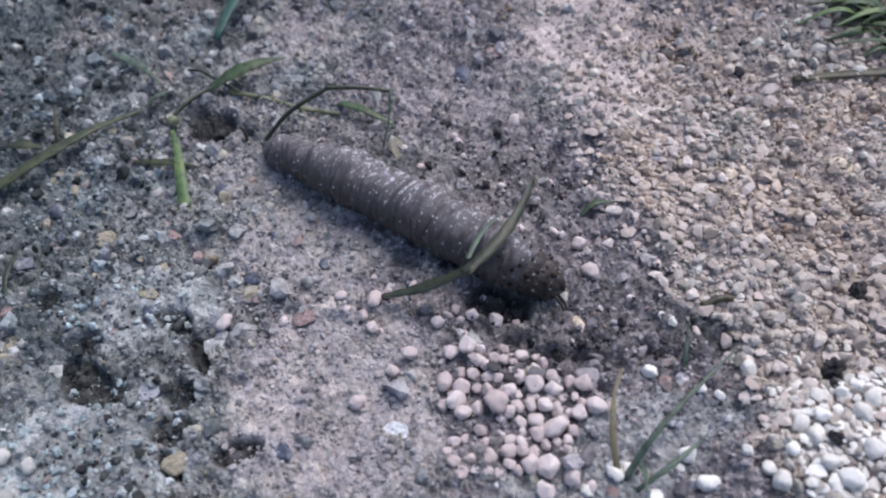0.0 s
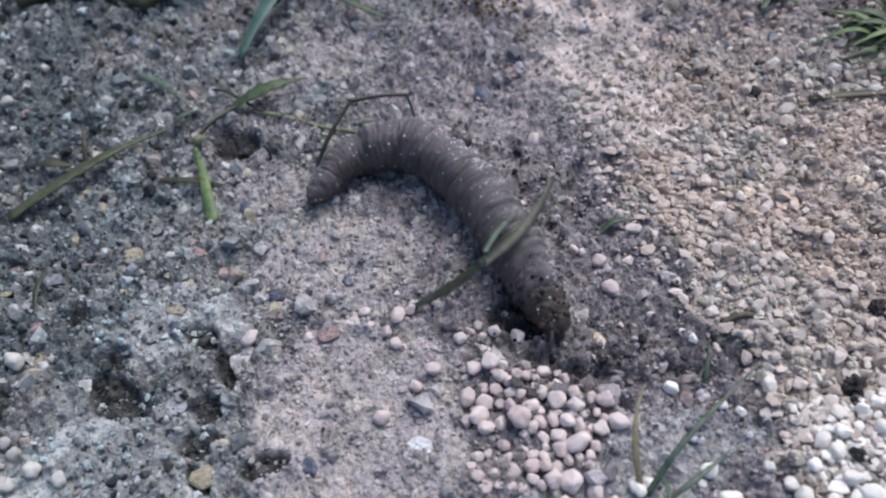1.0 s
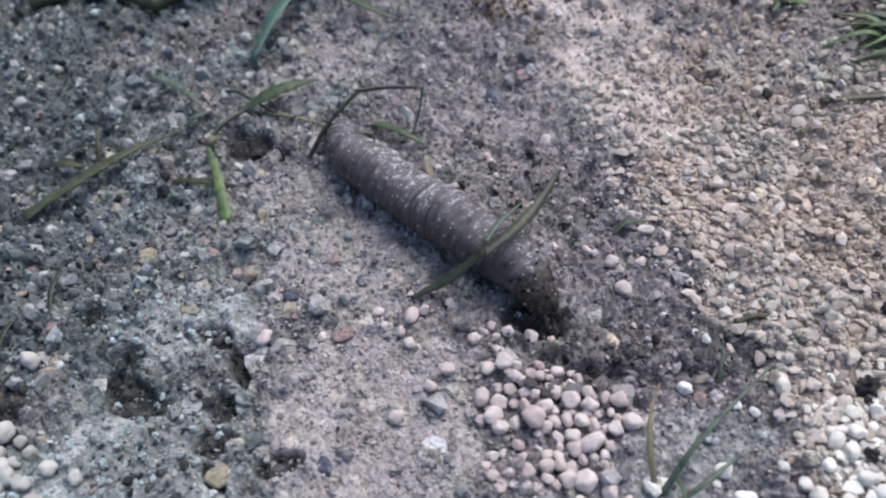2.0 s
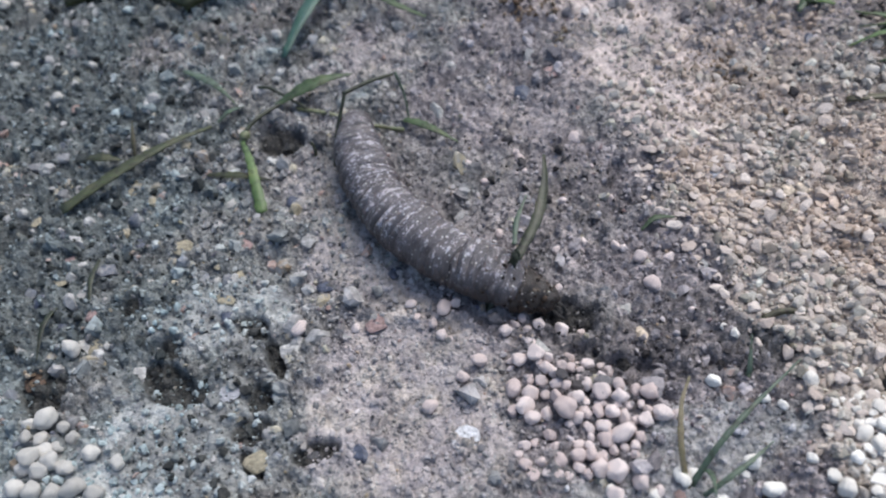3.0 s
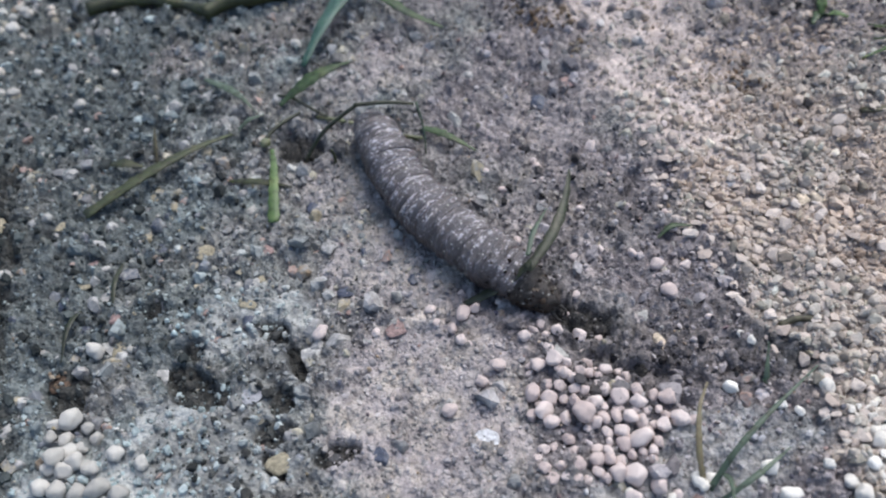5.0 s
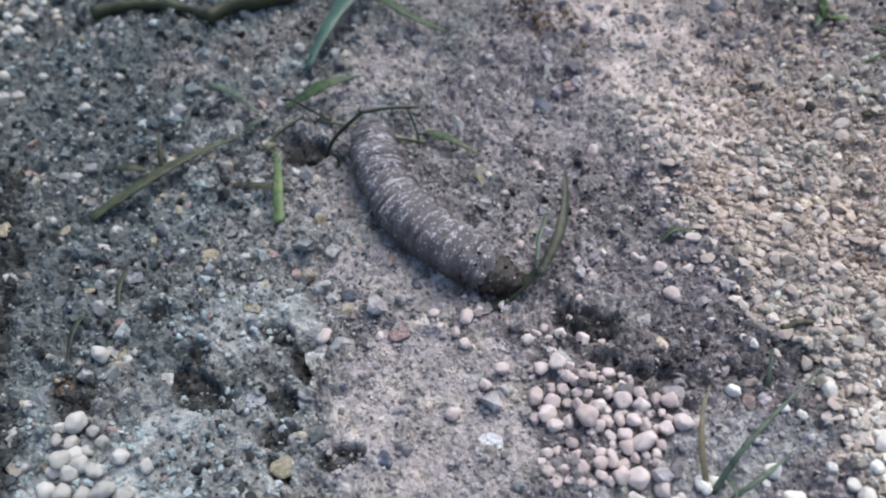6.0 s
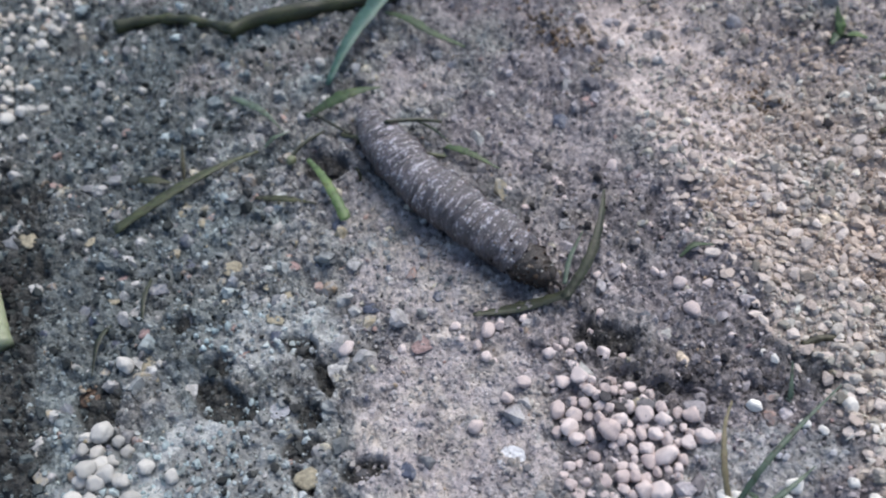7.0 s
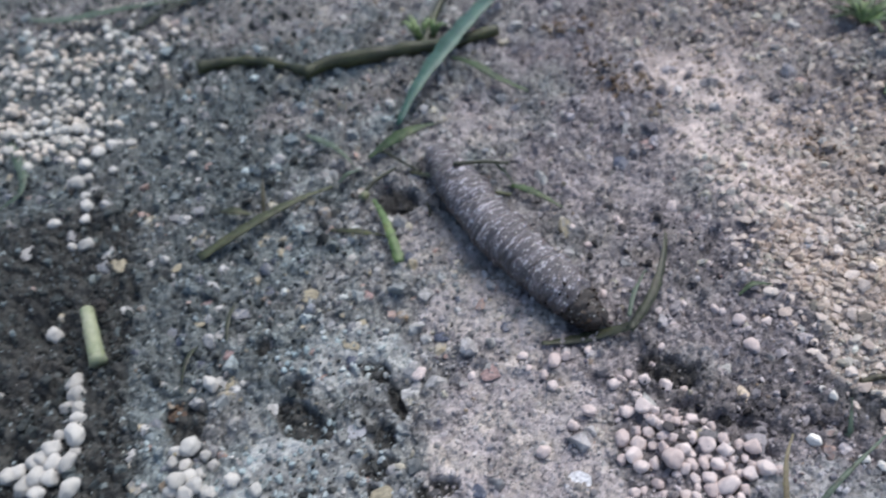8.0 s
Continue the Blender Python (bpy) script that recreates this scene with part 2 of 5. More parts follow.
GROUND = ground_material()
SAND = grain_material("grey_sand_grains", [(0.0, (0.07, 0.07, 0.072)), (0.1, (0.13, 0.128, 0.13)), (0.3, (0.22, 0.217, 0.213)), (0.6, (0.29, 0.284, 0.278)), (0.82, (0.34, 0.332, 0.322)),
                                           (0.88, (0.40, 0.385, 0.36)), (0.91, (0.29, 0.23, 0.15)), (0.94, (0.08, 0.09, 0.125)), (0.965, (0.27, 0.19, 0.165)), (0.985, (0.44, 0.43, 0.42))])
FINE_SAND = grain_material("fine_grey_sand", [(0.0, (0.13, 0.128, 0.127)), (0.5, (0.22, 0.217, 0.213)), (0.9, (0.29, 0.283, 0.276)), (1.0, (0.36, 0.352, 0.34))], 0.9, 0.2)
PALE_SAND = grain_material("pale_mortar_grains", [(0.0, (0.25, 0.24, 0.236)), (0.3, (0.33, 0.315, 0.308)), (0.8, (0.39, 0.372, 0.362)), (1.0, (0.43, 0.41, 0.40))], 0.95, 0.12, 5000, False, True)
MORTAR_SAND = grain_material("cool_mortar_grains", [(0.0, (0.25, 0.26, 0.258)), (0.3, (0.33, 0.345, 0.34)), (0.8, (0.39, 0.405, 0.40)), (1.0, (0.45, 0.46, 0.455))], 0.95, 0.12)
BEIGE = grain_material("beige_grit", [(0.0, (0.22, 0.175, 0.145)), (0.10, (0.325, 0.27, 0.236)), (0.4, (0.40, 0.342, 0.304)), (0.80, (0.49, 0.425, 0.385)), (0.88, (0.40, 0.36, 0.315)), (0.93, (0.31, 0.27, 0.225)), (0.955, (0.20, 0.175, 0.15)), (0.965, (0.50, 0.46, 0.40)), (1.0, (0.68, 0.64, 0.58))], 0.9, 0.2, 5000, True)
DUSTY_PELLET = pellet_material("dusty_pale_pellet", (0.33, 0.318, 0.295), (0.50, 0.48, 0.445))
TAN_PELLET = pellet_material("tan_granule", (0.38, 0.315, 0.275), (0.60, 0.525, 0.47))
CRUMB = grain_material("dark_soil_crumbs", [(0.0, (0.025, 0.024, 0.023)), (0.5, (0.062, 0.061, 0.059)), (0.85, (0.12, 0.118, 0.114)), (1.0, (0.26, 0.255, 0.245))], 0.95, 0.15)
BROWN_CRUMB = grain_material("brown_soil_crumbs", [(0.0, (0.009, 0.006, 0.005)), (0.5, (0.022, 0.016, 0.012)), (0.85, (0.05, 0.037, 0.027)), (1.0, (0.17, 0.145, 0.115))], 0.9, 0.2)
CREAM_STUFF = grain_material("cream_granules", [(0.0, (0.36, 0.335, 0.31)), (1.0, (0.54, 0.505, 0.475))], 0.95, 0.1, 5000, True)
CLOD = grain_material("caked_grey_sand", [(0.0, (0.12, 0.118, 0.118)), (0.5, (0.24, 0.238, 0.236)), (0.85, (0.36, 0.355, 0.345)), (1.0, (0.46, 0.45, 0.43))], 0.95, 0.15, 3000)
BROWN_DIRT = grain_material("brown_dirt_crumbs", [(0.0, (0.06, 0.042, 0.03)), (0.5, (0.14, 0.10, 0.072)), (0.9, (0.24, 0.185, 0.14)), (1.0, (0.36, 0.30, 0.24))], 0.9, 0.15, 5000, True)
AGGREGATE = aggregate_material()
BLACK = stone_material("black_humus", (0.018, 0.016, 0.015), 0.9)
PINK_PELLET = pellet_material("pinkish_chalky_pellet", (0.46, 0.375, 0.352), (0.62, 0.535, 0.505))
CREAM_PELLET = pellet_material("cream_chalky_pellet", (0.58, 0.545, 0.495), (0.82, 0.785, 0.725))
STONES = {"slate": stone_material("blue_grey_stone", (0.055, 0.062, 0.088), 0.35), "brick": stone_material("red_brown_chip", (0.23, 0.16, 0.15), 0.9),
          "white": stone_material("pale_quartz", (0.27, 0.262, 0.253), 0.7), "ochre": stone_material("ochre_stone", (0.25, 0.22, 0.155), 0.85),
          "chalk": stone_material("whitish_stain_stone", (0.46, 0.46, 0.475), 0.95), "grey": stone_material("grey_stone", (0.17, 0.17, 0.175), 0.7), "dark": stone_material("dark_stone", (0.04, 0.04, 0.045), 0.6),
          "tan": stone_material("tan_stone", (0.50, 0.41, 0.31), 0.75), "brown": stone_material("brown_dirt_lump", (0.085, 0.055, 0.038), 0.95), "mauve": stone_material("bluish_pale_stone", (0.30, 0.30, 0.315), 0.95)}
GREEN = blade_material("green_grass_blade", (0.018, 0.036, 0.014), (0.045, 0.074, 0.028), (0.10, 0.11, 0.05))
LEAF = blade_material("yellow_green_leaf", (0.045, 0.085, 0.030), (0.100, 0.150, 0.050), (0.165, 0.185, 0.065))
BLUEGREEN = blade_material("blue_green_blade", (0.038, 0.062, 0.042), (0.075, 0.105, 0.072), (0.11, 0.13, 0.095))
TEAL = blade_material("teal_green_blade", (0.022, 0.058, 0.045), (0.045, 0.098, 0.075), (0.09, 0.14, 0.11), 0.5)
FADED = blade_material("faded_straw_blade", (0.10, 0.085, 0.045), (0.17, 0.145, 0.085), (0.22, 0.19, 0.12), 0.6)
WILTED = blade_material("wilted_dark_blade", (0.014, 0.018, 0.010), (0.037, 0.042, 0.023), (0.066, 0.062, 0.039))
OLIVE = blade_material("olive_green_stem", (0.024, 0.030, 0.013), (0.055, 0.062, 0.028), (0.115, 0.10, 0.055))
DRY = blade_material("dry_olive_stem", (0.037, 0.033, 0.017), (0.069, 0.063, 0.033), (0.094, 0.079, 0.046))
BARK = blade_material("brown_olive_stalk", (0.012, 0.014, 0.008), (0.038, 0.043, 0.016), (0.075, 0.076, 0.026))
STRAW = blade_material("pale_green_straw", (0.10, 0.115, 0.06), (0.17, 0.18, 0.10), (0.22, 0.21, 0.14))
STUB = blade_material("pale_yellow_stub", (0.17, 0.195, 0.115), (0.25, 0.265, 0.17), (0.31, 0.31, 0.23), 0.5)
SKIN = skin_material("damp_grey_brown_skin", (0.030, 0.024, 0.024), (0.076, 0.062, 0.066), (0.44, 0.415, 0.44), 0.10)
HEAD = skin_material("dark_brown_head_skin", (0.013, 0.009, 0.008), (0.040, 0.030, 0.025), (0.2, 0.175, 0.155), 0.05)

# ---------------------------------------------------------------- ground relief
TABLE = np.random.RandomState(7).rand(256, 256)


def vnoise(x, y, size, seed=0):
    """Smooth noise from 0 to 1 with lumps of that size."""
    u, v = np.asarray(x) / size + 17.3 * seed, np.asarray(y) / size + 41.9 * seed
    i, j = np.floor(u).astype(int), np.floor(v).astype(int)
    a, c = u - i, v - j
    a, c = a * a * (3 - 2 * a), c * c * (3 - 2 * c)
    g = lambda p, q: TABLE[(i + p) % 256, (j + q) % 256]
    return (g(0, 0) * (1 - a) + g(1, 0) * a) * (1 - c) + (g(0, 1) * (1 - a) + g(1, 1) * a) * c


def step(v):
    v = np.clip(v, 0, 1)
    return v * v * (3 - 2 * v)


def blob(x, y, cx, cy, rx, ry, turn=0.0, seed=1):
    """1 inside an uneven oval patch, falling to 0 at its rim."""
    c, s = math.cos(radians(turn)), math.sin(radians(turn))
    dx, dy = x - cx, y - cy
    d = np.hypot((dx * c + dy * s) / rx, (dy * c - dx * s) / ry) + 0.55 * (vnoise(x, y, 0.45, seed) - 0.5) + 0.3 * (vnoise(x, y, 0.15, seed + 3) - 0.5)
    return step((1.15 - d) / 0.35)


def edge_x(y):
    return np.interp(y, [0, 1.8, 2.4, 2.8, 3.3, 3.8, 4.4, 4.9, 5.5, 6.1, 7.0, 7.8, 9.0, 13.0], [2.65, 2.6, 2.68, 2.55, 2.46, 2.2, 2.1, 1.85, 1.7, 1.63, 1.42, 1.2, 0.78, 0.3])


def beige_zone(x, y):
    far = 1 - 0.7 * step((y - 6.7) / 1.6)
    return far * step((x - edge_x(y) + 0.5 * (vnoise(x, y, 0.5, 5) - 0.5) + 0.3 * (vnoise(x, y, 0.16, 6) - 0.5)) / 0.2 + 0.3)


def dust_zone(x, y):
    """Soft drifts of pinkish dust along the grit's edge."""
    z = 0
    for cx, cy, rx, ry, turn, amount, seed in ((1.92, 6.95, 0.66, 1.2, 24, 0.95, 8), (1.9, 8.6, 0.7, 1.0, 10, 0.75, 9), (2.35, 5.8, 0.5, 0.6, 30, 0.5, 10)):
        c, s = math.cos(radians(turn)), math.sin(radians(turn))
        dx, dy = x - cx + 0.9 * (vnoise(x, y, 0.8, seed) - 0.5) + 0.4 * (vnoise(x, y, 0.3, seed + 9) - 0.5), y - cy
        d = np.hypot((dx * c + dy * s) / rx, (dy * c - dx * s) / ry) + 0.5 * (vnoise(x, y, 0.22, seed + 4) - 0.5)
        z = np.maximum(z, amount * step((1.35 - d) / 0.8))
    return z


def mortar_zone(x, y):
    return np.maximum.reduce([blob(x, y, -3.4, 2.7, 0.95, 0.85, 0, 11), 0.8 * blob(x, y, -4.6, 2.3, 0.8, 0.5, 0, 65), 0.65 * blob(x, y, -3.1, 4.3, 0.75, 0.35, 0, 15), 0.6 * blob(x, y, -2.9, 3.45, 0.35, 0.25, 0, 17), 0.5 * blob(x, y, 1.55, 2.45, 0.75, 0.5, 20, 26), 0.4 * blob(x, y, 0.8, 2.1, 0.6, 0.3, 0, 27)])


def smooth_zone(x, y):
    return np.maximum.reduce([0.85 * blob(x, y, -1.1, 3.2, 0.95, 0.95, 10, 12), 0.7 * blob(x, y, -0.75, 2.6, 0.6, 0.5, 0, 13), 0.5 * blob(x, y, -1.6, 8.0, 0.9, 0.5, 20, 14), 0.75 * blob(x, y, -1.3, 4.9, 0.8, 0.7, 0, 16), 0.5 * blob(x, y, -2.0, 5.9, 0.5, 0.5, 0, 28), 0.45 * blob(x, y, 0.35, 5.6, 0.75, 0.8, 20, 18), 0.35 * blob(x, y, 0.3, 6.9, 0.9, 0.7, 0, 19), 0.6 * blob(x, y, -5.2, 11.6, 2.2, 0.9, 0, 62), 0.6 * blob(x, y, -8.6, 12.4, 2.0, 0.9, 0, 63), 0.4 * blob(x, y, -3.6, 9.0, 1.2, 0.5, 20, 64)])


def pale_zone(x, y):
    return np.maximum(mortar_zone(x, y), smooth_zone(x, y))


def calm_zone(x, y):
    """Where fine dust or mortar covers the loose sand."""
    return np.maximum(0.88 * pale_zone(x, y), 0.98 * dust_zone(x, y))


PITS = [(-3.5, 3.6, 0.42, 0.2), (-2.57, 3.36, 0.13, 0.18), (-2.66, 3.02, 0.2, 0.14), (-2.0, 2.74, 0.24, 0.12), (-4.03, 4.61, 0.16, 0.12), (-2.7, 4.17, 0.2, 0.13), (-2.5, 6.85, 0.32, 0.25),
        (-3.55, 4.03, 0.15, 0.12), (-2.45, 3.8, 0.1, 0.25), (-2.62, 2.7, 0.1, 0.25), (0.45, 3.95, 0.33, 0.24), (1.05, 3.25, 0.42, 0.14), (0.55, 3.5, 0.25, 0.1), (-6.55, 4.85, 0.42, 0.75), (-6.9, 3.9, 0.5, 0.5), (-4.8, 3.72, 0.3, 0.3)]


def soil_shade_zone(x, y):
    z = (1 - dust_zone(x, y)) * 0.36 * step((vnoise(x, y, 0.9, 20) - 0.5) / 0.25) * step((x + 0.3) / 0.8) * (1 - beige_zone(x, y)) * step((y - 2.6) / 0.5)
    z = np.maximum(z, 0.5 * step((vnoise(x, y, 0.7, 21) - 0.6) / 0.15) * step((-x - 1.6) / 0.8))
    # Gradual darkening to the west: the dimmer light there put into the colour.
    z = np.maximum(z, 0.5 * step((-x - 2.3 + 1.2 * (vnoise(x, y, 0.5, 23) - 0.5)) / 3.0) * step((y - 3.4) / 1.0))
    z = np.maximum(z, step((-x - 4.95 - 0.12 * y + 0.9 * (vnoise(x, y, 0.8, 22) - 0.5)) / 0.5 + 0.5) * step((7.6 - y) / 0.8))
    z = np.maximum(z, 0.5 * (1 - dust_zone(x, y)) * step((vnoise(x, y, 0.6, 24) - 0.45) / 0.2) * step((x - 3.0) / 1.0) * step((y - 6.2) / 1.2))
    z = np.maximum(z, 0.55 * step((vnoise(x, y, 0.5, 25) - 0.5) / 0.2) * step((-x - 2.2) / 1.0) * step((y - 6.0) / 1.5))
    # Each pit is coloured dark over the same oval that lowers it.
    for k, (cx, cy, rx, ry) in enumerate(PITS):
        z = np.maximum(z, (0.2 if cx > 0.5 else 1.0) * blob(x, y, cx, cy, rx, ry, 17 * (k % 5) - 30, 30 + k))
    return z


def cracked(x, y, size, seed):
    """Broken crumbs of about that size: each one's level and tilt, from -1 to 1, the joint round it (1 in its middle) and its random tone."""
    u = x / size + 1.1 * (vnoise(x, y, size * 0.8, seed) - 0.5) + 0.5 * (vnoise(x, y, size * 0.3, seed + 5) - 0.5)
    v = y / size + 1.1 * (vnoise(x, y, size * 0.8, seed + 1) - 0.5) + 0.5 * (vnoise(x, y, size * 0.3, seed + 6) - 0.5)
    i, j = np.floor(u).astype(int), np.floor(v).astype(int)
    first, second, level, tone = np.full(u.shape, 9.0), np.full(u.shape, 9.0), np.zeros(u.shape), np.zeros(u.shape)
    for p in (-1, 0, 1):
        for q in (-1, 0, 1):
            a, b = (i + p + 37 * seed) % 256, (j + q + 91 * seed) % 256
            pick = lambda k: TABLE[(a + 53 * k) % 256, (b + 19 * k) % 256]
            dx, dy = u - i - p - pick(0), v - j - q - pick(1)
            d = np.hypot(dx, dy)
            near = d < first
            second = np.where(near, first, np.minimum(second, d))
            level = np.where(near, 1.3 * (pick(2) - 0.5) + 1.6 * (pick(3) - 0.5) * dx + 1.6 * (pick(4) - 0.5) * dy, level)
            tone = np.where(near, pick(5), tone)
            first = np.where(near, d, first)
    return level, step((second - first) / 0.35), tone


def crumbs(x, y):
    """How far broken crumbs of caked sand stand over the ground's height, in centimetres, and their tone from 0 to 1."""
    x, y = np.asarray(x, float), np.asarray(y, float)
    rough = (1 - 0.5 * smooth_zone(x, y)) * (1 - 0.35 * mortar_zone(x, y)) * (1 - 0.75 * dust_zone(x, y)) * (1 - 0.5 * beige_zone(x, y))
    h, tones = 0, 0
    for size, amount, seed in ((0.21, 0.034, 60), (0.105, 0.040, 70), (0.06, 0.018, 80)):
        level, joint, tone = cracked(x, y, size, seed)
        h = h + amount * (level + 0.9 * (joint - 0.6))
        tones = tones + tone / 3
    return h * rough * (1 + 0.45 * soil_shade_zone(x, y)), np.clip(0.5 + 1.3 * (tones - 0.5), 0, 1)


def height(x, y):
    """The ground's height in centimetres."""
    x, y = np.asarray(x, float), np.asarray(y, float)
    calm = 1 - 0.75 * np.maximum(pale_zone(x, y), dust_zone(x, y))
    h = 0.07 * (vnoise(x, y, 1.7, 40) - 0.5) + 0.06 * (vnoise(x, y, 0.6, 41) - 0.5) + calm * (0.10 * (vnoise(x, y, 0.24, 42) - 0.5) + 0.075 * (vnoise(x, y, 0.12, 43) - 0.5))
    h = h + 0.06 * blob(x, y, -3.3, 3.6, 1.0, 1.3, 0, 44) + 0.05 * beige_zone(x, y)
    for k, (cx, cy, rx, ry) in enumerate(PITS):
        h = h - 0.13 * blob(x, y, cx, cy, rx, ry, 17 * (k % 5) - 30, 30 + k)
    return h


def spread(lo, hi, pitch, low, high):
    """Even lines from lo to hi, lines twice as wide out to low and high, then ever wider ones out to 200 m."""
    inner = np.concatenate([np.arange(low, lo - pitch, 2 * pitch), np.arange(lo, hi + pitch / 2, pitch), np.arange(hi + 2 * pitch, high, 2 * pitch)])
    grow = np.cumsum(2 * pitch * 1.9 ** np.arange(1, 20))
    return np.concatenate([(inner[0] - grow)[::-1], inner, inner[-1] + grow])


def numpy_mesh(name, verts, faces, smooth):
    """A mesh from arrays of corners and of triangles or quads."""
    me = bpy.data.meshes.new(name)
    k = faces.shape[1]
    me.vertices.add(len(verts)), me.loops.add(faces.size), me.polygons.add(len(faces))
    me.vertices.foreach_set("co", verts.astype(np.float32).ravel())
    me.loops.foreach_set("vertex_index", faces.astype(np.int32).ravel())
    me.polygons.foreach_set("loop_start", np.arange(0, faces.size, k, dtype=np.int32))
    me.polygons.foreach_set("use_smooth", np.full(len(faces), smooth))
    me.update(calc_edges=True)
    return me


def build_ground():
    gx, gy = spread(-7.4, 5.0, 0.026, -11.6, 7.0), spread(1.4, 8.4, 0.026, 1.0, 14.6)
    x, y = [a.ravel() for a in np.meshgrid(gx, gy)]
    near = step((20 - np.hypot(x, y - 6)) / 5)
    rise, tone = crumbs(x, y)
    z = (height(x, y) + rise) * near
    nx, ny = len(gx), len(gy)
    i = (np.arange(ny - 1)[:, None] * nx + np.arange(nx - 1)).ravel()
    me = numpy_mesh("ground", np.stack([x, y, z], 1) * CM, np.stack([i, i + 1, i + nx + 1, i + nx], 1), True)
    for key, values in (("smooth", smooth_zone(x, y)), ("mortar", mortar_zone(x, y)), ("beige", beige_zone(x, y)), ("dust", dust_zone(x, y)), ("soil", soil_shade_zone(x, y)), ("tone", tone), ("close", np.ones(len(x)))):
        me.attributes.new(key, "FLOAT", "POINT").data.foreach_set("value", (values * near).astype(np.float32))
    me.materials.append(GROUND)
    return tagged(new("ground", me), "grey sandy concrete ground with gritty crumbs and hollows", "ground", kind="structure")


build_ground()

# ---------------------------------------------------------------- loose grains
RNG = np.random.RandomState(11)
VIEW = [(-10.9, 13.6), (-6.9, 2.4), (-4.3, 2.1), (3.6, 1.4), (6.2, 7.5), (6.0, 10.8)]


def in_view(x, y, polygon=VIEW):
    inside = np.zeros(len(x), bool)
    for (ax, ay), (bx, by) in zip(polygon, polygon[1:] + polygon[:1]):
        cross = (ay > y) != (by > y)
        inside ^= cross & (x < (bx - ax) * (y - ay) / (by - ay + 1e-12) + ax)
    return inside


def ball(level):
    bm = bmesh.new()
    bmesh.ops.create_icosphere(bm, subdivisions=level, radius=1)
    bm.verts.index_update()
    v, f = np.array([p.co[:] for p in bm.verts]), np.array([[p.index for p in t.verts] for t in bm.faces])
    bm.free()
    return v, f


OCTA = (np.array([(1, 0, 0), (-1, 0, 0), (0, 1, 0), (0, -1, 0), (0, 0, 1), (0, 0, -1)], float),
        np.array([(0, 2, 4), (2, 1, 4), (1, 3, 4), (3, 0, 4), (2, 0, 5), (1, 2, 5), (3, 1, 5), (0, 3, 5)]))
BALL1, BALL2, BALL3 = ball(1), ball(2), ball(3)


def turns(n):
    q = RNG.normal(size=(n, 4))
    a, b, c, d = (q / np.linalg.norm(q, axis=1)[:, None]).T
    return np.stack([1 - 2 * (c * c + d * d), 2 * (b * c - a * d), 2 * (b * d + a * c), 2 * (b * c + a * d), 1 - 2 * (b * b + d * d), 2 * (c * d - a * b),
                     2 * (b * d - a * c), 2 * (c * d + a * b), 1 - 2 * (b * b + c * c)], 1).reshape(n, 3, 3)


def grain_field(name, shape, x, y, r, lift, rough, long, mat, label, smooth=False, extra=0.0, cuts=3):
    """Many irregular grains on the ground as one mesh; lift: how far the middle stands over the ground, in radii."""
    v, f = shape
    n, k = len(x), len(v)
    verts = v[None] * (1 + rough * RNG.uniform(-1, 1, (n, k, 1))) * RNG.uniform(1 - long, 1 + long, (n, 1, 3))
    for _ in range(cuts):
        way = RNG.normal(size=(n, 1, 3))
        way /= np.linalg.norm(way, axis=2, keepdims=True)
        verts -= np.maximum(0, (verts * way).sum(2, keepdims=True) - RNG.uniform(0.45, 0.8, (n, 1, 1))) * way
    verts = np.einsum("nij,nkj->nki", turns(n), verts) * np.asarray(r)[:, None, None]
    verts += np.stack([x, y, height(x, y) + crumbs(x, y)[0] + lift * r + extra], 1)[:, None]
    faces = f[None] + (np.arange(n) * k)[:, None, None]
    me = numpy_mesh(name, verts.reshape(-1, 3) * CM, faces.reshape(-1, 3), smooth)
    me.materials.append(mat)
    return tagged(new(name, me), label, "gravel" if "gr" in name[-6:] or "heap" in name else "sand", kind="stuff")


def scatter(n, keep, polygon=VIEW):
    """n random places inside the polygon, thinned by keep(x, y), which is a chance from 0 to 1."""
    px, py = np.array(polygon).T
    x, y = RNG.uniform(px.min(), px.max(), n), RNG.uniform(py.min(), py.max(), n)
    ok = in_view(x, y, polygon)
    x, y = x[ok], y[ok]
    ok = RNG.rand(len(x)) < keep(x, y)
    return x[ok], y[ok]


def sizes(n, lo, hi, power=2.0):
    return lo + (hi - lo) * RNG.rand(n) ** power


lumpy = lambda x, y: 0.35 + 0.65 * step((vnoise(x, y, 0.35, 50) - 0.3) / 0.4)
x, y = scatter(85000, lambda x, y: (1 - 0.85 * beige_zone(x, y)) * (1 - calm_zone(x, y)) * (1 - 0.96 * soil_shade_zone(x, y)) * lumpy(x, y))
grain_field("grey_sand", BALL1, x, y, sizes(len(x), 0.011, 0.034, 2.0), 0.2, 0.32, 0.5, SAND, "loose grey sand grains with dark and white specks")
x, y = scatter(55000, lambda x, y: (1 - 0.75 * beige_zone(x, y)) * (1 - calm_zone(x, y)) * (1 - 0.7 * soil_shade_zone(x, y)))
grain_field("fine_sand", OCTA, x, y, sizes(len(x), 0.008, 0.017), 0.4, 0.3, 0.3, FINE_SAND, "fine grey sand strewn between the grains")
x, y = scatter(60000, lambda x, y: 0.9 * mortar_zone(x, y))
grain_field("mortar_sand", BALL1, x, y, sizes(len(x), 0.012, 0.05, 3.0), 0.1, 0.3, 0.3, MORTAR_SAND, "cool pale mortar crumbs, fine and dusty")
x, y = scatter(90000, lambda x, y: 0.9 * smooth_zone(x, y))
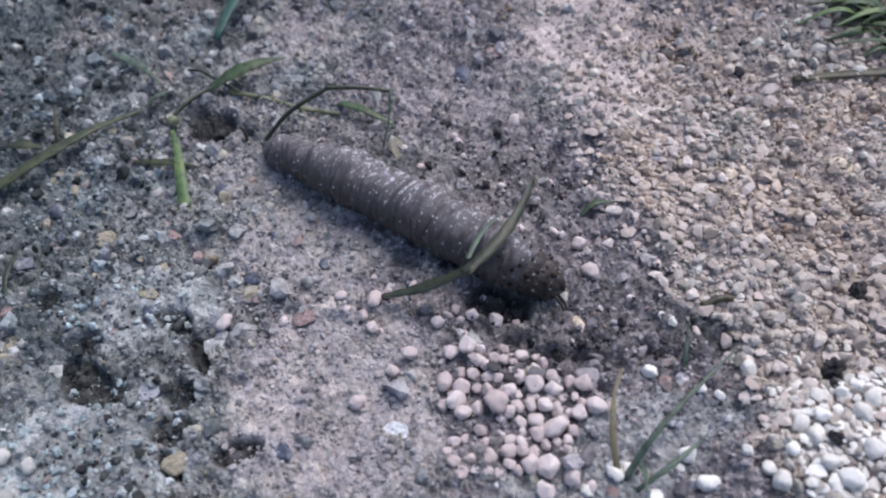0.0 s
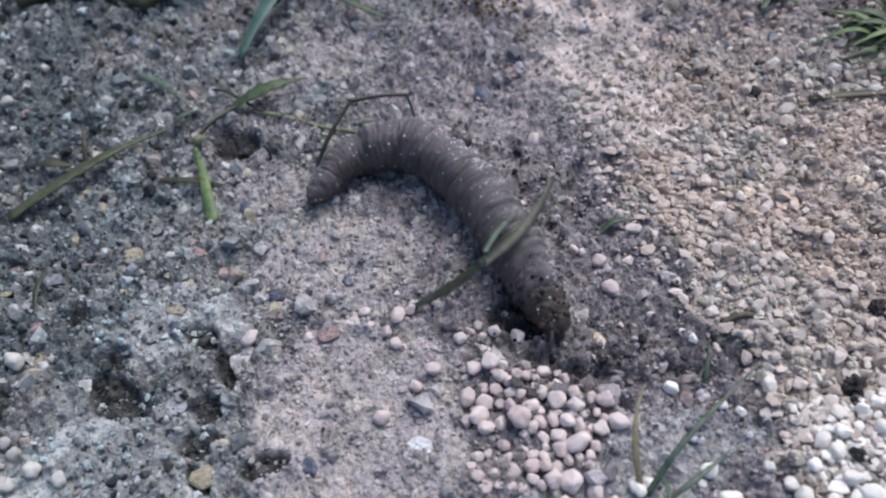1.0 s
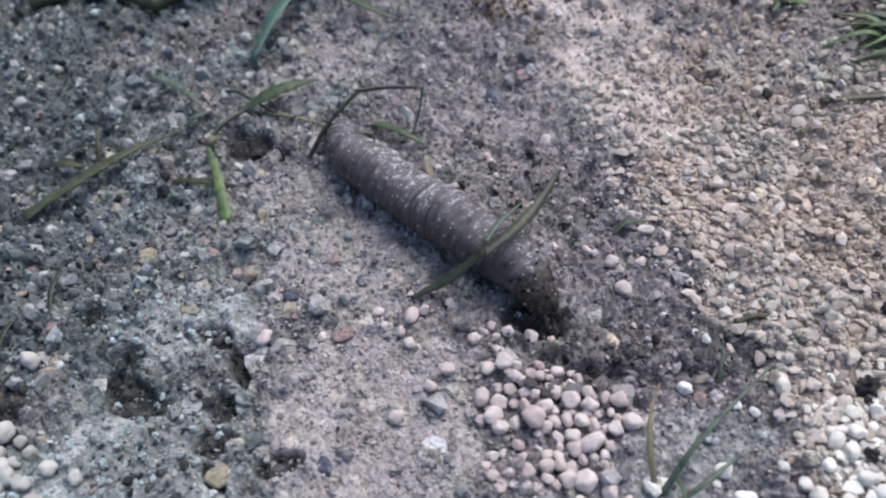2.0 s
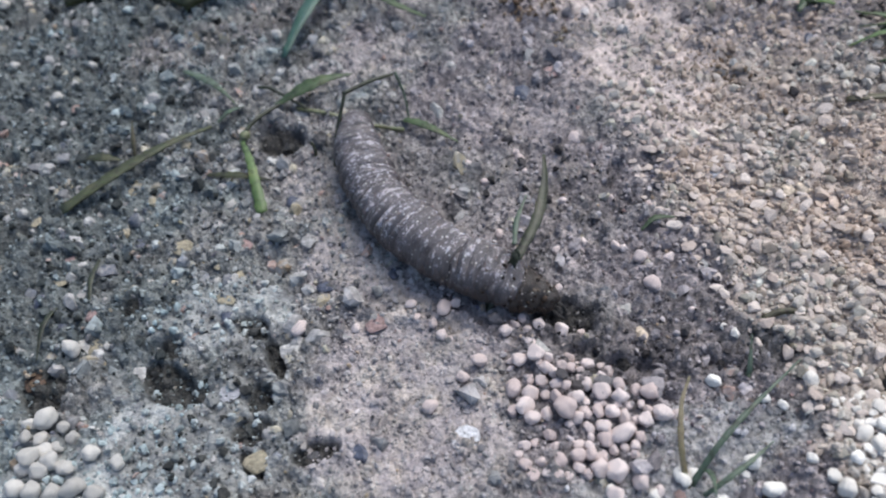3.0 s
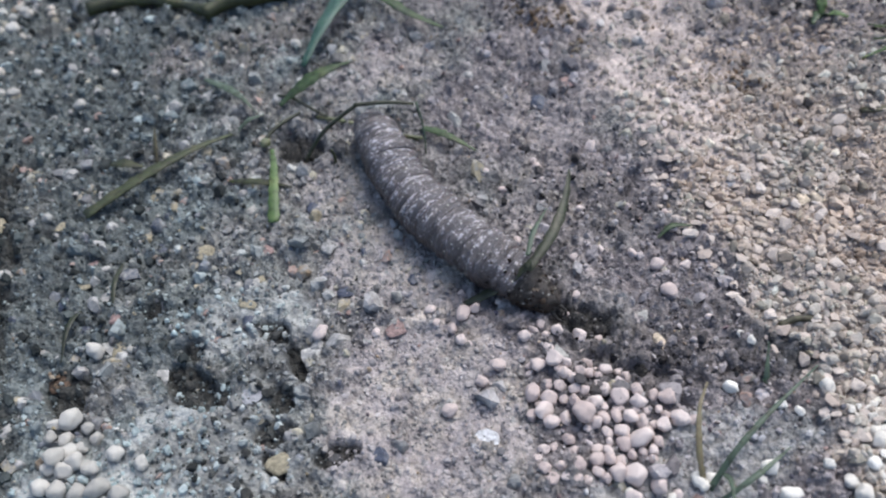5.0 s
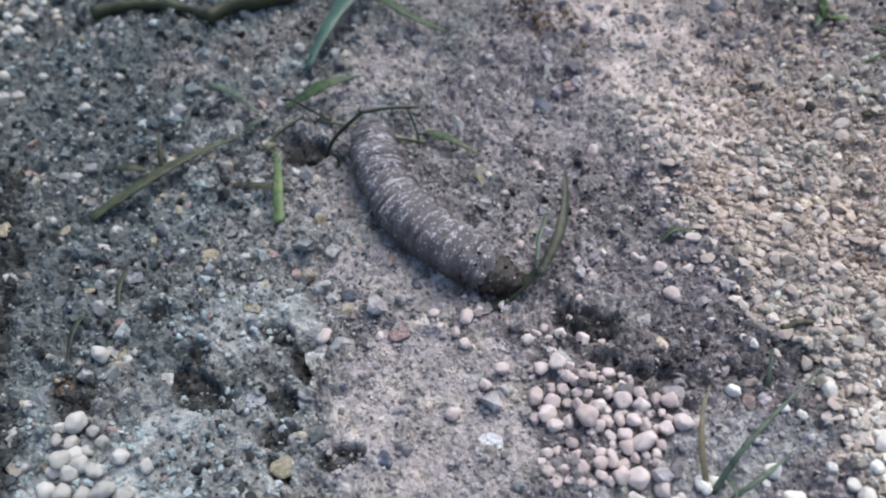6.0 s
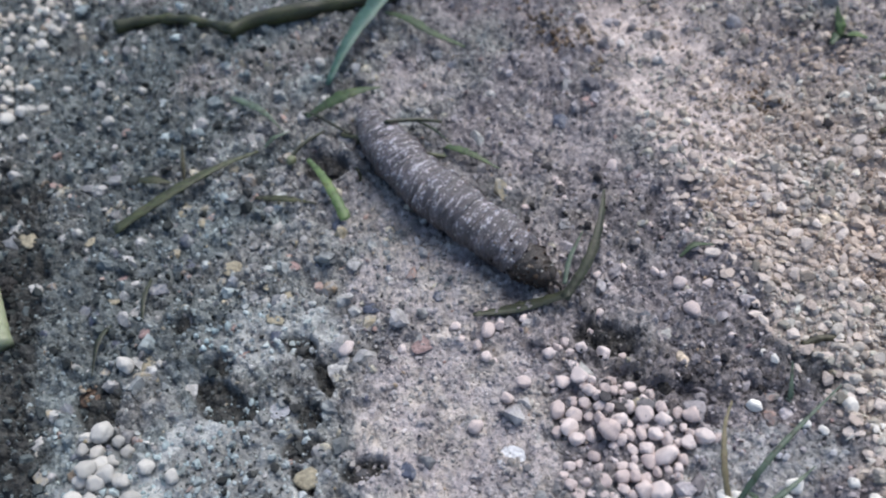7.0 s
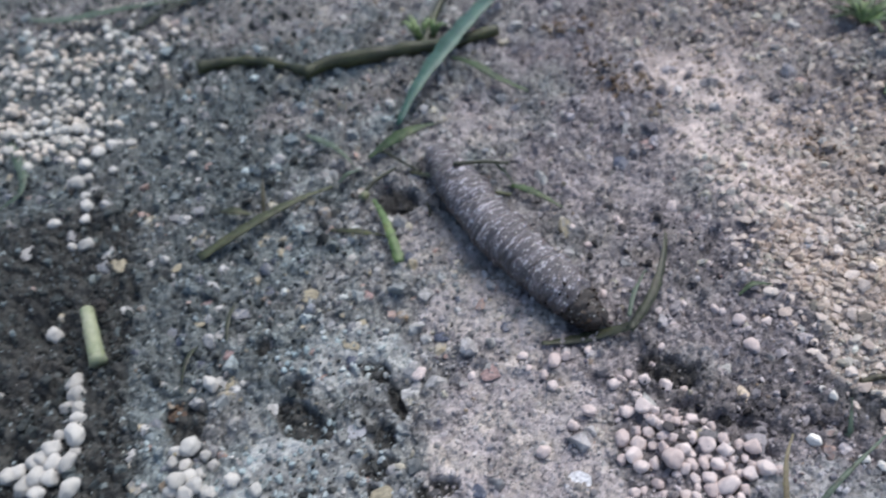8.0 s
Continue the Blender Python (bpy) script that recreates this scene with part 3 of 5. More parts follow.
grain_field("pale_sand", BALL1, x, y, sizes(len(x), 0.010, 0.042, 3.0), 0.05, 0.28, 0.3, PALE_SAND, "pale mortar-bound sand, fine and dusty")
x, y = scatter(60000, lambda x, y: 0.9 * soil_shade_zone(x, y))
grain_field("fine_soil", BALL1, x, y, sizes(len(x), 0.009, 0.024), 0.4, 0.35, 0.35, CRUMB, "fine dark damp soil between the sand grains, also painted shade westward")
x, y = scatter(14000, lambda x, y: 0.9 * soil_shade_zone(x, y))
grain_field("soil_crumbs", BALL2, x, y, sizes(len(x), 0.018, 0.07, 2.5), 0.3, 0.28, 0.3, CRUMB, "dark crumbly damp soil between the sand grains, also painted shade westward")
x, y = scatter(6500, lambda x, y: 0.8 * (1 - beige_zone(x, y)) * (1 - calm_zone(x, y)) * (1 - soil_shade_zone(x, y)) * step((vnoise(x, y, 0.4, 57) - 0.35) / 0.3))
grain_field("sand_clods", BALL2, x, y, sizes(len(x), 0.03, 0.11, 2.6), -0.1, 0.34, 0.45, CLOD, "small clods of caked grey sand")
x, y = scatter(9000, lambda x, y: (1 - beige_zone(x, y)) * (1 - calm_zone(x, y)) * (0.25 + 0.75 * step((-x - 0.6) / 1.2)) * (1 - 0.92 * soil_shade_zone(x, y)))
grain_field("coarse_sand", BALL2, x, y, sizes(len(x), 0.022, 0.12, 2.8), -0.45, 0.18, 0.45, AGGREGATE, "coarse mixed sand grains, grey, ochre, white and blue", False, 0.0, 5)
brown_dirt = lambda x, y: np.maximum.reduce([blob(x, y, *spot) for spot in ((0.1, 10.4, 0.45, 0.3, 0, 66), (0.5, 9.4, 0.25, 0.6, 20, 67), (0.8, 8.75, 0.35, 0.25, 0, 68), (1.1, 8.2, 0.2, 0.25, 0, 69), (3.3, 6.1, 0.3, 0.2, 0, 71), (3.0, 7.2, 0.3, 0.3, 0, 72), (-4.95, 3.85, 0.16, 0.12, 0, 73))])
x, y = scatter(60000, lambda x, y: 0.7 * brown_dirt(x, y))
grain_field("brown_dirt", BALL1, x, y, sizes(len(x), 0.012, 0.05, 2.0), 0.4, 0.3, 0.4, BROWN_DIRT, "reddish brown dirt crumbs strewn over sand and grit")
patchy = lambda x, y: 0.4 + 0.6 * step((vnoise(x, y, 0.8, 55) - 0.32) / 0.2)
x, y = scatter(60000, lambda x, y: beige_zone(x, y) * np.maximum(patchy(x, y), dust_zone(x, y)) * (1 - 0.7 * dust_zone(x, y)))
grain_field("beige_grit", BALL2, x, y, sizes(len(x), 0.018, 0.07, 1.9), 0.25, 0.2, 0.5, BEIGE, "beige granules strewn thickly over sandy ground", False, 0.0, 5)
x, y = scatter(115000, lambda x, y: np.maximum(beige_zone(x, y) * (1 - 0.6 * dust_zone(x, y)), 0.35 * dust_zone(x, y)))
grain_field("fine_beige_grit", BALL1, x, y, sizes(len(x), 0.010, 0.026), 0.5, 0.25, 0.35, BEIGE, "fine beige grit and dust between the granules")

# ---------------------------------------------------------------- parts and single things


def finish(name, bm, mat, smooth=True):
    me = bpy.data.meshes.new(name)
    bm.to_mesh(me)
    bm.free()
    me.polygons.foreach_set("use_smooth", [smooth] * len(me.polygons))
    me.materials.append(mat)
    return me


def part(name, bm, mat, parent, label="", smooth=True):
    ob = new(name, finish(name, bm, mat, smooth))
    ob.parent = parent
    return tagged(ob, label)


def lump(seed, rough, stretch=(1, 1, 1), level=3, fine=0.0, cuts=0):
    """An uneven rounded body of radius 1 centimetre; cuts: flat facets on it."""
    bm, rng = bmesh.new(), random.Random(seed * 13 + 1)
    planes = [(Vector([rng.gauss(0, 1) for _ in "xyz"]).normalized(), rng.uniform(0.55, 0.85)) for _ in range(cuts)]
    bmesh.ops.create_icosphere(bm, subdivisions=level, radius=1)
    for v in bm.verts:
        p = v.co.copy()
        d = 1 + rough * noise.noise(p * 1.3 + Vector((seed * 7.1, 0, 0))) + fine * noise.noise(p * 4 + Vector((0, seed * 3.7, 0)))
        q = p * d
        for way, far in planes:
            q -= max(0.0, q.dot(way) - far) * way
        v.co = Vector((q.x * stretch[0], q.y * stretch[1], q.z * stretch[2])) * CM
    return bm


PELLET_MESHES = {}


def pellets(rows, mat, label, group, seed, sink=0.75, shapes=7):
    """Single granules at x, y with a radius each."""
    rng = random.Random(seed)
    for px_, py_, r in rows:
        k = (mat.name, rng.randrange(shapes))
        if k not in PELLET_MESHES:
            s = 1 + 0.34 * (k[1] / shapes) ** 2
            PELLET_MESHES[k] = finish("pellet", lump(k[1] + 3, 0.28, (s, 1 / s ** 0.5, 0.92), 3, 0.07, 1 if mat is DUSTY_PELLET else 3), mat)
        ob = new("pellet", PELLET_MESHES[k])
        ob.matrix_basis = pose(px_ * CM, py_ * CM, (float(height(px_, py_)) + r * sink) * CM, rng.uniform(-25, 25), rng.uniform(-25, 25), rng.uniform(0, 360)) @ Matrix.Scale(r, 4)
        tagged(ob, label, "granule", group)


PINKISH = "round pinkish-beige chalky granule lying on grey sand"
HEAP = [(-0.04, 3.44, 0.073), (0.12, 3.46, 0.084), (0.09, 3.61, 0.045), (0.21, 3.32, 0.067), (0.27, 3.26, 0.056), (0.35, 3.31, 0.056), (-0.12, 3.17, 0.083), (0.02, 3.10, 0.077), (0.14, 3.21, 0.061),
         (0.28, 3.14, 0.055), (-0.04, 2.98, 0.087), (-0.16, 2.95, 0.060), (0.30, 2.88, 0.114), (0.43, 2.99, 0.077), (0.36, 3.10, 0.050), (0.01, 2.84, 0.070), (0.14, 2.86, 0.065), (0.56, 3.12, 0.061),
         (0.67, 3.02, 0.088), (0.84, 3.07, 0.061), (0.84, 2.95, 0.077), (0.99, 3.03, 0.056), (1.11, 2.98, 0.078), (0.49, 2.85, 0.060), (0.61, 2.84, 0.055), (0.73, 2.81, 0.066), (0.83, 2.77, 0.060),
         (1.01, 2.87, 0.039), (1.02, 2.72, 0.071), (1.18, 2.76, 0.083)]
HEAP_END = [(1.30, 2.74, 0.055), (0.50, 2.70, 0.049), (0.63, 2.69, 0.076), (0.63, 2.58, 0.070), (0.78, 2.61, 0.097), (0.94, 2.56, 0.054), (0.87, 2.49, 0.054), (0.50, 2.61, 0.038), (0.36, 2.45, 0.069),
         (0.47, 2.44, 0.059), (0.35, 2.33, 0.048), (0.42, 2.27, 0.048), (0.53, 2.30, 0.085), (0.67, 2.28, 0.096), (0.85, 2.17, 0.074), (0.61, 2.07, 0.074), (1.00, 2.08, 0.048), (0.42, 2.80, 0.065),
         (0.87, 2.67, 0.060), (0.64, 2.92, 0.049), (0.25, 3.02, 0.060)]
pellets(HEAP, PINK_PELLET, PINKISH, "heap of pinkish granules", 1)
pellets(HEAP_END, PINK_PELLET, PINKISH, "heap of pinkish granules", 2)
pellets([(-1.05, 4.22, 0.059), (-1.00, 4.06, 0.047), (-0.71, 4.11, 0.076), (-0.59, 4.16, 0.064), (-0.84, 3.96, 0.052), (-0.76, 3.83, 0.063), (-0.68, 3.77, 0.028), (-0.72, 4.41, 0.036), (-1.63, 4.02, 0.050),
         (-0.32, 4.24, 0.053), (-0.13, 3.77, 0.063), (-0.03, 3.84, 0.052), (0.09, 3.79, 0.040), (0.20, 3.81, 0.057), (0.42, 3.77, 0.075), (0.62, 3.75, 0.040), (0.05, 3.92, 0.052), (0.47, 4.25, 0.041),
         (0.35, 4.06, 0.041), (-0.42, 3.48, 0.067), (-0.59, 3.35, 0.061), (-0.92, 3.07, 0.071), (1.73, 3.83, 0.036)], PINK_PELLET, "single pinkish granule lying on grey sand", "strewn granules", 3, 0.7)
pellets([(1.37, 4.52, 0.074), (1.41, 4.18, 0.084), (1.66, 4.49, 0.062), (0.51, 4.68, 0.043), (1.15, 4.71, 0.056), (1.32, 4.40, 0.030), (1.22, 4.67, 0.043), (-0.05, 5.02, 0.047), (0.97, 6.32, 0.069),
         (0.28, 6.23, 0.041), (0.35, 5.94, 0.033), (0.70, 5.41, 0.045), (0.83, 4.83, 0.043), (1.90, 6.54, 0.043), (1.09, 5.83, 0.033), (-0.30, 6.06, 0.044), (-0.13, 5.80, 0.050), (1.63, 5.25, 0.048),
         (1.64, 4.98, 0.053), (1.23, 5.35, 0.054), (0.31, 6.13, 0.057), (-2.21, 4.08, 0.077)], PINK_PELLET, "single pinkish granule half sunk in grey sand", "strewn granules", 13, 0.6)
pellets([(1.86, 2.26, 0.072), (1.77, 2.16, 0.041), (1.96, 2.01, 0.082), (2.33, 2.21, 0.052), (2.47, 2.05, 0.068), (2.53, 1.94, 0.089), (1.72, 3.05, 0.069), (2.12, 2.81, 0.053), (2.58, 2.94, 0.071),
         (1.21, 2.17, 0.076), (1.33, 2.19, 0.061), (0.59, 2.10, 0.060), (0.96, 2.05, 0.060), (1.50, 1.94, 0.065), (2.84, 2.45, 0.065), (2.89, 2.24, 0.070), (2.96, 2.01, 0.080), (3.05, 1.87, 0.091),
         (3.02, 2.42, 0.077), (3.35, 2.38, 0.083), (3.32, 2.08, 0.088), (3.29, 2.60, 0.073), (2.69, 2.16, 0.064), (2.27, 2.74, 0.043), (2.04, 3.48, 0.050), (1.97, 3.59, 0.039)], CREAM_PELLET, "cream-white chalky granule beside thin grass", "strewn granules", 4, 0.6)
pellets([(-4.65, 3.35, 0.104), (-4.79, 3.29, 0.059), (-4.48, 3.25, 0.065), (-4.81, 3.16, 0.065), (-4.68, 3.16, 0.078), (-4.38, 3.14, 0.064), (-4.60, 3.01, 0.083), (-4.51, 3.05, 0.064), (-4.70, 2.93, 0.096),
         (-4.50, 2.89, 0.089), (-4.76, 2.84, 0.070), (-4.34, 2.81, 0.069), (-4.12, 2.93, 0.081), (-3.84, 2.81, 0.074), (-4.58, 4.13, 0.088), (-4.40, 2.83, 0.069), (-4.60, 2.81, 0.083), (-4.24, 2.61, 0.100),
         (-4.02, 2.54, 0.088), (-4.42, 2.58, 0.088), (-4.62, 2.62, 0.090), (-4.78, 2.66, 0.088), (-4.21, 4.11, 0.040)], DUSTY_PELLET, "pale cream round granule in a small heap", "heap of cream granules", 5)
pellets([(-6.25, 4.27, 0.110), (-6.12, 4.07, 0.115), (-6.20, 3.92, 0.079), (-6.05, 3.89, 0.078), (-5.98, 3.73, 0.078), (-5.97, 3.54, 0.126), (-6.16, 3.56, 0.064), (-5.94, 3.36, 0.069), (-6.19, 3.39, 0.112),
         (-6.27, 3.29, 0.091), (-6.37, 3.25, 0.099), (-6.12, 3.24, 0.097), (-5.97, 3.22, 0.097), (-6.52, 3.17, 0.092), (-6.61, 3.11, 0.100), (-6.29, 3.09, 0.112), (-6.13, 3.08, 0.097), (-6.39, 2.99, 0.098),
         (-5.86, 2.92, 0.115), (-6.23, 2.91, 0.090)], DUSTY_PELLET, "cream-white round granule in a trail", "trail of cream granules", 6)
pellets([(-6.79, 5.07, 0.109), (-6.74, 6.43, 0.092), (-6.95, 6.44, 0.067), (-7.20, 8.01, 0.092), (-7.10, 7.76, 0.082), (-7.23, 7.66, 0.109), (-7.03, 7.38, 0.071), (-6.91, 7.13, 0.096), (-6.91, 6.92, 0.077),
         (-6.75, 7.86, 0.063), (-7.07, 8.25, 0.102), (-6.91, 8.40, 0.084), (-6.65, 8.48, 0.074), (-5.59, 8.02, 0.087), (-5.27, 8.67, 0.063), (-6.37, 8.82, 0.056), (-8.53, 8.42, 0.119), (-8.63, 8.77, 0.101),
         (-7.32, 6.86, 0.079), (-6.92, 10.26, 0.084), (-7.02, 9.89, 0.110), (-2.70, 8.86, 0.068)], DUSTY_PELLET, "cream-white round granule on dark grey sand", "trail of cream granules", 7)
rng = random.Random(5)
small = []
for _ in range(1500):
    p, q, r = rng.uniform(-0.2, 1.25), rng.uniform(2.2, 3.5), rng.uniform(0.04, 0.065)
    if abs(p - (0.45 + 0.35 * (2.9 - q) * (1 if q > 2.6 else -0.6))) < 0.62 - 0.25 * abs(q - 2.85) and all(math.hypot(p - a, q - c) > 0.9 * (r + d) for a, c, d in small) and all(math.hypot(p - a, q - c) > 0.7 * (r + d) for a, c, d in HEAP + HEAP_END) and len(small) < 40:
        small.append((p, q, r))
pellets(small, PINK_PELLET, "small pinkish granule low in the heap", "heap of pinkish granules", 24, 0.35)
rng = random.Random(8)
heap = []
for _ in range(4000):
    cx, cy, sx, sy = rng.choice([(-8.1, 8.75, 0.5, 0.28), (-8.1, 8.8, 0.4, 0.25), (-8.2, 9.0, 0.4, 0.25), (-8.0, 8.7, 0.3, 0.2), (-8.9, 9.9, 0.8, 0.6), (-8.0, 10.9, 1.0, 0.6)])
    p, q, r = cx + rng.gauss(0, sx), cy + rng.gauss(0, sy), rng.uniform(0.045, 0.085)
    if -10 < p < -6.3 and q > 7.6 and all(math.hypot(p - a, q - b) > 0.72 * (r + c) for a, b, c in heap) and len(heap) < 330:
        heap.append((p, q, r))
hx, hy, hr = np.array(heap).T
grain_field("granule_heap", BALL3, hx, hy, hr, 0.75, 0.03, 0.15, CREAM_STUFF, "spread-out heap of cream-white round granules", True, 0.0, 1)


GRANULES = []
for k in range(8):
    GRANULES.append(finish("granule", lump(k + 31, 0.5, (1.3, 1.0, 0.5), 3, 0.10, 9), TAN_PELLET, False))
rng = random.Random(21)
strewn = []
for _ in range(9000):
    q = rng.uniform(2.2, 6.3)
    p = float(edge_x(q)) + abs(rng.gauss(0, 1.1)) - 0.15
    r = 0.034 + 0.045 * rng.random() ** 2.0
    if p < 2.6 + 0.5 * q and all(abs(p - a) > 0.2 or math.hypot(p - a, q - c) > 0.9 * (r + d) for a, c, d in strewn) and len(strewn) < 300:
        strewn.append((p, q, r))
for p, q, r in strewn:
    ob = new("granule", rng.choice(GRANULES))
    ob.matrix_basis = pose(p * CM, q * CM, (float(height(p, q)) + 0.55 * r) * CM, rng.uniform(-20, 20), rng.uniform(-20, 20), rng.uniform(0, 360)) @ Matrix.Scale(r, 4)
    tagged(ob, "angular tan granule lying in beige grit", "granule", "tan granules in the grit")
rng = random.Random(22)
chips = []
for _ in range(6000):
    q = rng.uniform(1.45, 2.75)
    p = rng.uniform(float(edge_x(q)) + 0.1, 2.9 + 0.5 * q)
    r = 0.03 + 0.045 * rng.random() ** 1.6
    if rng.random() < 1.2 - 0.8 * max(0.0, q - 1.9) and all(math.hypot(p - a, q - c) > 0.8 * (r + d) for a, c, d in chips) and len(chips) < 260:
        chips.append((p, q, r))
CHIPS = [finish("chalk_chip", lump(k + 61, 0.4, (1.25, 1.0, 0.62), 3, 0.12, 5), CREAM_PELLET, k % 2 == 0) for k in range(8)]
for p, q, r in chips:
    ob = new("chalk_chip", rng.choice(CHIPS))
    ob.matrix_basis = pose(p * CM, q * CM, (float(height(p, q)) + rng.uniform(0.4, 1.0) * r) * CM, rng.uniform(-25, 25), rng.uniform(-25, 25), rng.uniform(0, 360)) @ Matrix.Scale(r, 4)
    tagged(ob, "cream-white chalk chip lying in beige grit", "chalk chip", "cream chips in the grit")


def stone(kind, x, y, r, stretch, turn, seed, label, name="stone", sink=0.08):
    ob = new(name, finish(name, lump(seed, 0.18 if kind in ("brick", "mauve") else 0.35, stretch, 3, 0.15, 9), STONES[kind], kind not in ("slate", "dark")))
    ob.matrix_basis = pose(x * CM, y * CM, (float(height(x, y)) + r * sink) * CM, 0, 0, turn) @ Matrix.Scale(r, 4)
    return tagged(ob, label, "stone", "single stones in the sand")


for k, (kind, x, y, r, words) in enumerate([
        ("slate", -1.95, 4.58, 0.12, "shiny blue-grey slate chip set in sand"), ("slate", -1.21, 4.66, 0.10, "small shiny blue-grey stone in sand"), ("brick", -1.40, 4.05, 0.15, "flat red-brown brick chip in sand"),
        ("white", -2.43, 5.18, 0.12, "pale quartz pebble bedded in sand"), ("white", -2.14, 5.21, 0.12, "pale rounded pebble bedded in sand"), ("ochre", -3.13, 4.94, 0.06, "small yellow-ochre stone in sand"),
        ("slate", -2.96, 4.31, 0.10, "dull blue-grey stone in sand"), ("grey", 0.30, 5.51, 0.10, "dark grey round stone in soil"), ("mauve", 2.40, 5.54, 0.09, "bluish pale stone among beige grit"),
        # The flat whitish one is an added body for a soft white stain.
        ("slate", -2.36, 5.79, 0.12, "glinting dark blue-grey chip"), ("chalk", -0.62, 2.72, 0.17, "whitish stain on the sand, built as a flat pebble"), ("tan", 3.09, 5.17, 0.12, "large tan stone in grit"), ("tan", 3.27, 5.17, 0.11, "large tan stone in grit"),
        ("tan", 4.22, 5.15, 0.12, "rounded tan stone in grit"), ("tan", 4.36, 5.06, 0.11, "rounded tan stone in grit"), ("tan", 2.54, 4.72, 0.13, "round brownish-tan stone in grit"),
        # The slate at (0.5, 7.2) is added in place of a bluish stain.
        ("slate", -4.34, 7.39, 0.10, "dark blue-grey chip on sand"), ("slate", 0.5, 7.2, 0.18, "dark bluish stain on sand, built as a flat stone"), ("brick", 0.87, 7.55, 0.17, "dull red-brown flat chip"), ("ochre", -3.58, 5.31, 0.15, "long ochre pebble in sand"),
        ("slate", -3.57, 5.0, 0.10, "dark blue stone in sand"), ("brick", -4.85, 5.25, 0.12, "pinkish brown chip in sand"), ("slate", -4.79, 4.43, 0.10, "blue-grey stone in sand"), ("slate", -5.06, 4.77, 0.11, "dark blue stone in sand"),
        ("brick", -2.85, 5.25, 0.10, "pinkish brown chip in sand"), ("white", -4.59, 4.81, 0.11, "pale pebble in sand"), ("ochre", -5.94, 6.79, 0.16, "flat ochre stone in sand"), ("ochre", -6.17, 6.01, 0.17, "flat ochre-green stone in sand"),
        # The ochre one at (-2.52, 2.72) is added in place of a yellowish stain.
        ("ochre", -2.52, 2.72, 0.17, "yellowish stain in a hollow, built as an ochre stone"), ("mauve", -2.85, 3.42, 0.14, "bluish pale stone on mortar"), ("ochre", -2.89, 4.83, 0.08, "small ochre stone in sand"), ("slate", -1.75, 5.11, 0.06, "small slate chip in sand"),
        ("dark", 1.03, 7.85, 0.12, "black stone on sand"), ("dark", 0.95, 8.1, 0.10, "black stone on sand"), ("white", -7.6, 6.4, 0.16, "pale yellowish stone in sand"), ("brick", -4.45, 4.5, 0.1, "reddish chip in sand"),
        ("ochre", -4.9, 5.0, 0.09, "small ochre stone in sand"), ("slate", 4.2, 7.6, 0.14, "dark blue-grey stone among grit"), ("dark", 2.9, 7.1, 0.13, "dark grey stone among grit"), ("ochre", -4.3, 6.3, 0.14, "flat ochre stone in sand"), 
        ("brown", -4.95, 3.85, 0.16, "reddish brown lump of dirt"), ("slate", -4.1, 5.45, 0.11, "dark blue-grey stone in sand"),
        # The black disc at (-2.05, 2.72) is added to darken the hollow.
        ("ochre", -4.35, 4.15, 0.13, "long ochre flake on sand"), ("ochre", -3.0, 4.5, 0.12, "small ochre stone in sand"), ("dark", -2.05, 2.72, 0.10, "black disc added to paint a hollow's darkness"), ("slate", -1.6, 2.68, 0.12, "bluish stone worn flush with sand"),
        ("grey", -5.3, 6.9, 0.14, "grey round stone in sand"), ("ochre", -5.35, 5.9, 0.1, "small ochre stone in sand"), ("white", -3.35, 5.65, 0.08, "pale pebble bedded in sand")]):
    g = random.Random(k + 40)
    stone(kind, x, y, r * 0.82, (1.1, g.uniform(0.8, 1.0), 0.1 if kind == "chalk" else 0.2 if kind in ("brick", "mauve", "ochre", "white", "brown", "chalk") else 0.4), g.uniform(0, 180), k + 2, words)


def crumb(x, y, r, seed):
    ob = new("soil_crumb", finish("soil_crumb", lump(seed, 0.5, (1, 0.85, 0.8), 3, 0.45), BLACK, False))
    ob.matrix_basis = pose(x * CM, y * CM, (float(height(x, y)) + r * 0.55) * CM, 0, 0, seed * 40) @ Matrix.Scale(r, 4)
    tagged(ob, "black crumb of humus lying on beige grit", "soil crumb", "black crumbs")


for k, (x, y, r) in enumerate([(3.32, 2.86, 0.11), (3.80, 3.57, 0.09), (3.28, 2.70, 0.06), (3.05, 2.2, 0.06), (4.9, 4.6, 0.1), (0.95, 3.36, 0.07), (-6.25, 5.35, 0.12)]):
    crumb(x, y, r, k + 1)

# ---------------------------------------------------------------- grass


def curve(points, n):
    """n even steps along a smooth line through the points."""
    p = [np.array(q, float) for q in points]
    p = [2 * p[0] - p[1]] + p + [2 * p[-1] - p[-2]]
    out = []
    for a, b, c, d in zip(p, p[1:], p[2:], p[3:]):
        for t in np.linspace(0, 1, 24, endpoint=False):
            out.append(0.5 * (2 * b + (c - a) * t + (2 * a - 5 * b + 4 * c - d) * t ** 2 + (3 * b - a - 3 * c + d) * t ** 3))
    out = np.array(out + [p[-2]])
    run = np.concatenate([[0], np.cumsum(np.linalg.norm(np.diff(out, axis=0), axis=1))])
    s = np.linspace(0, run[-1], n)
    return np.stack([np.interp(s, run, out[:, k]) for k in range(3)], 1), run[-1]


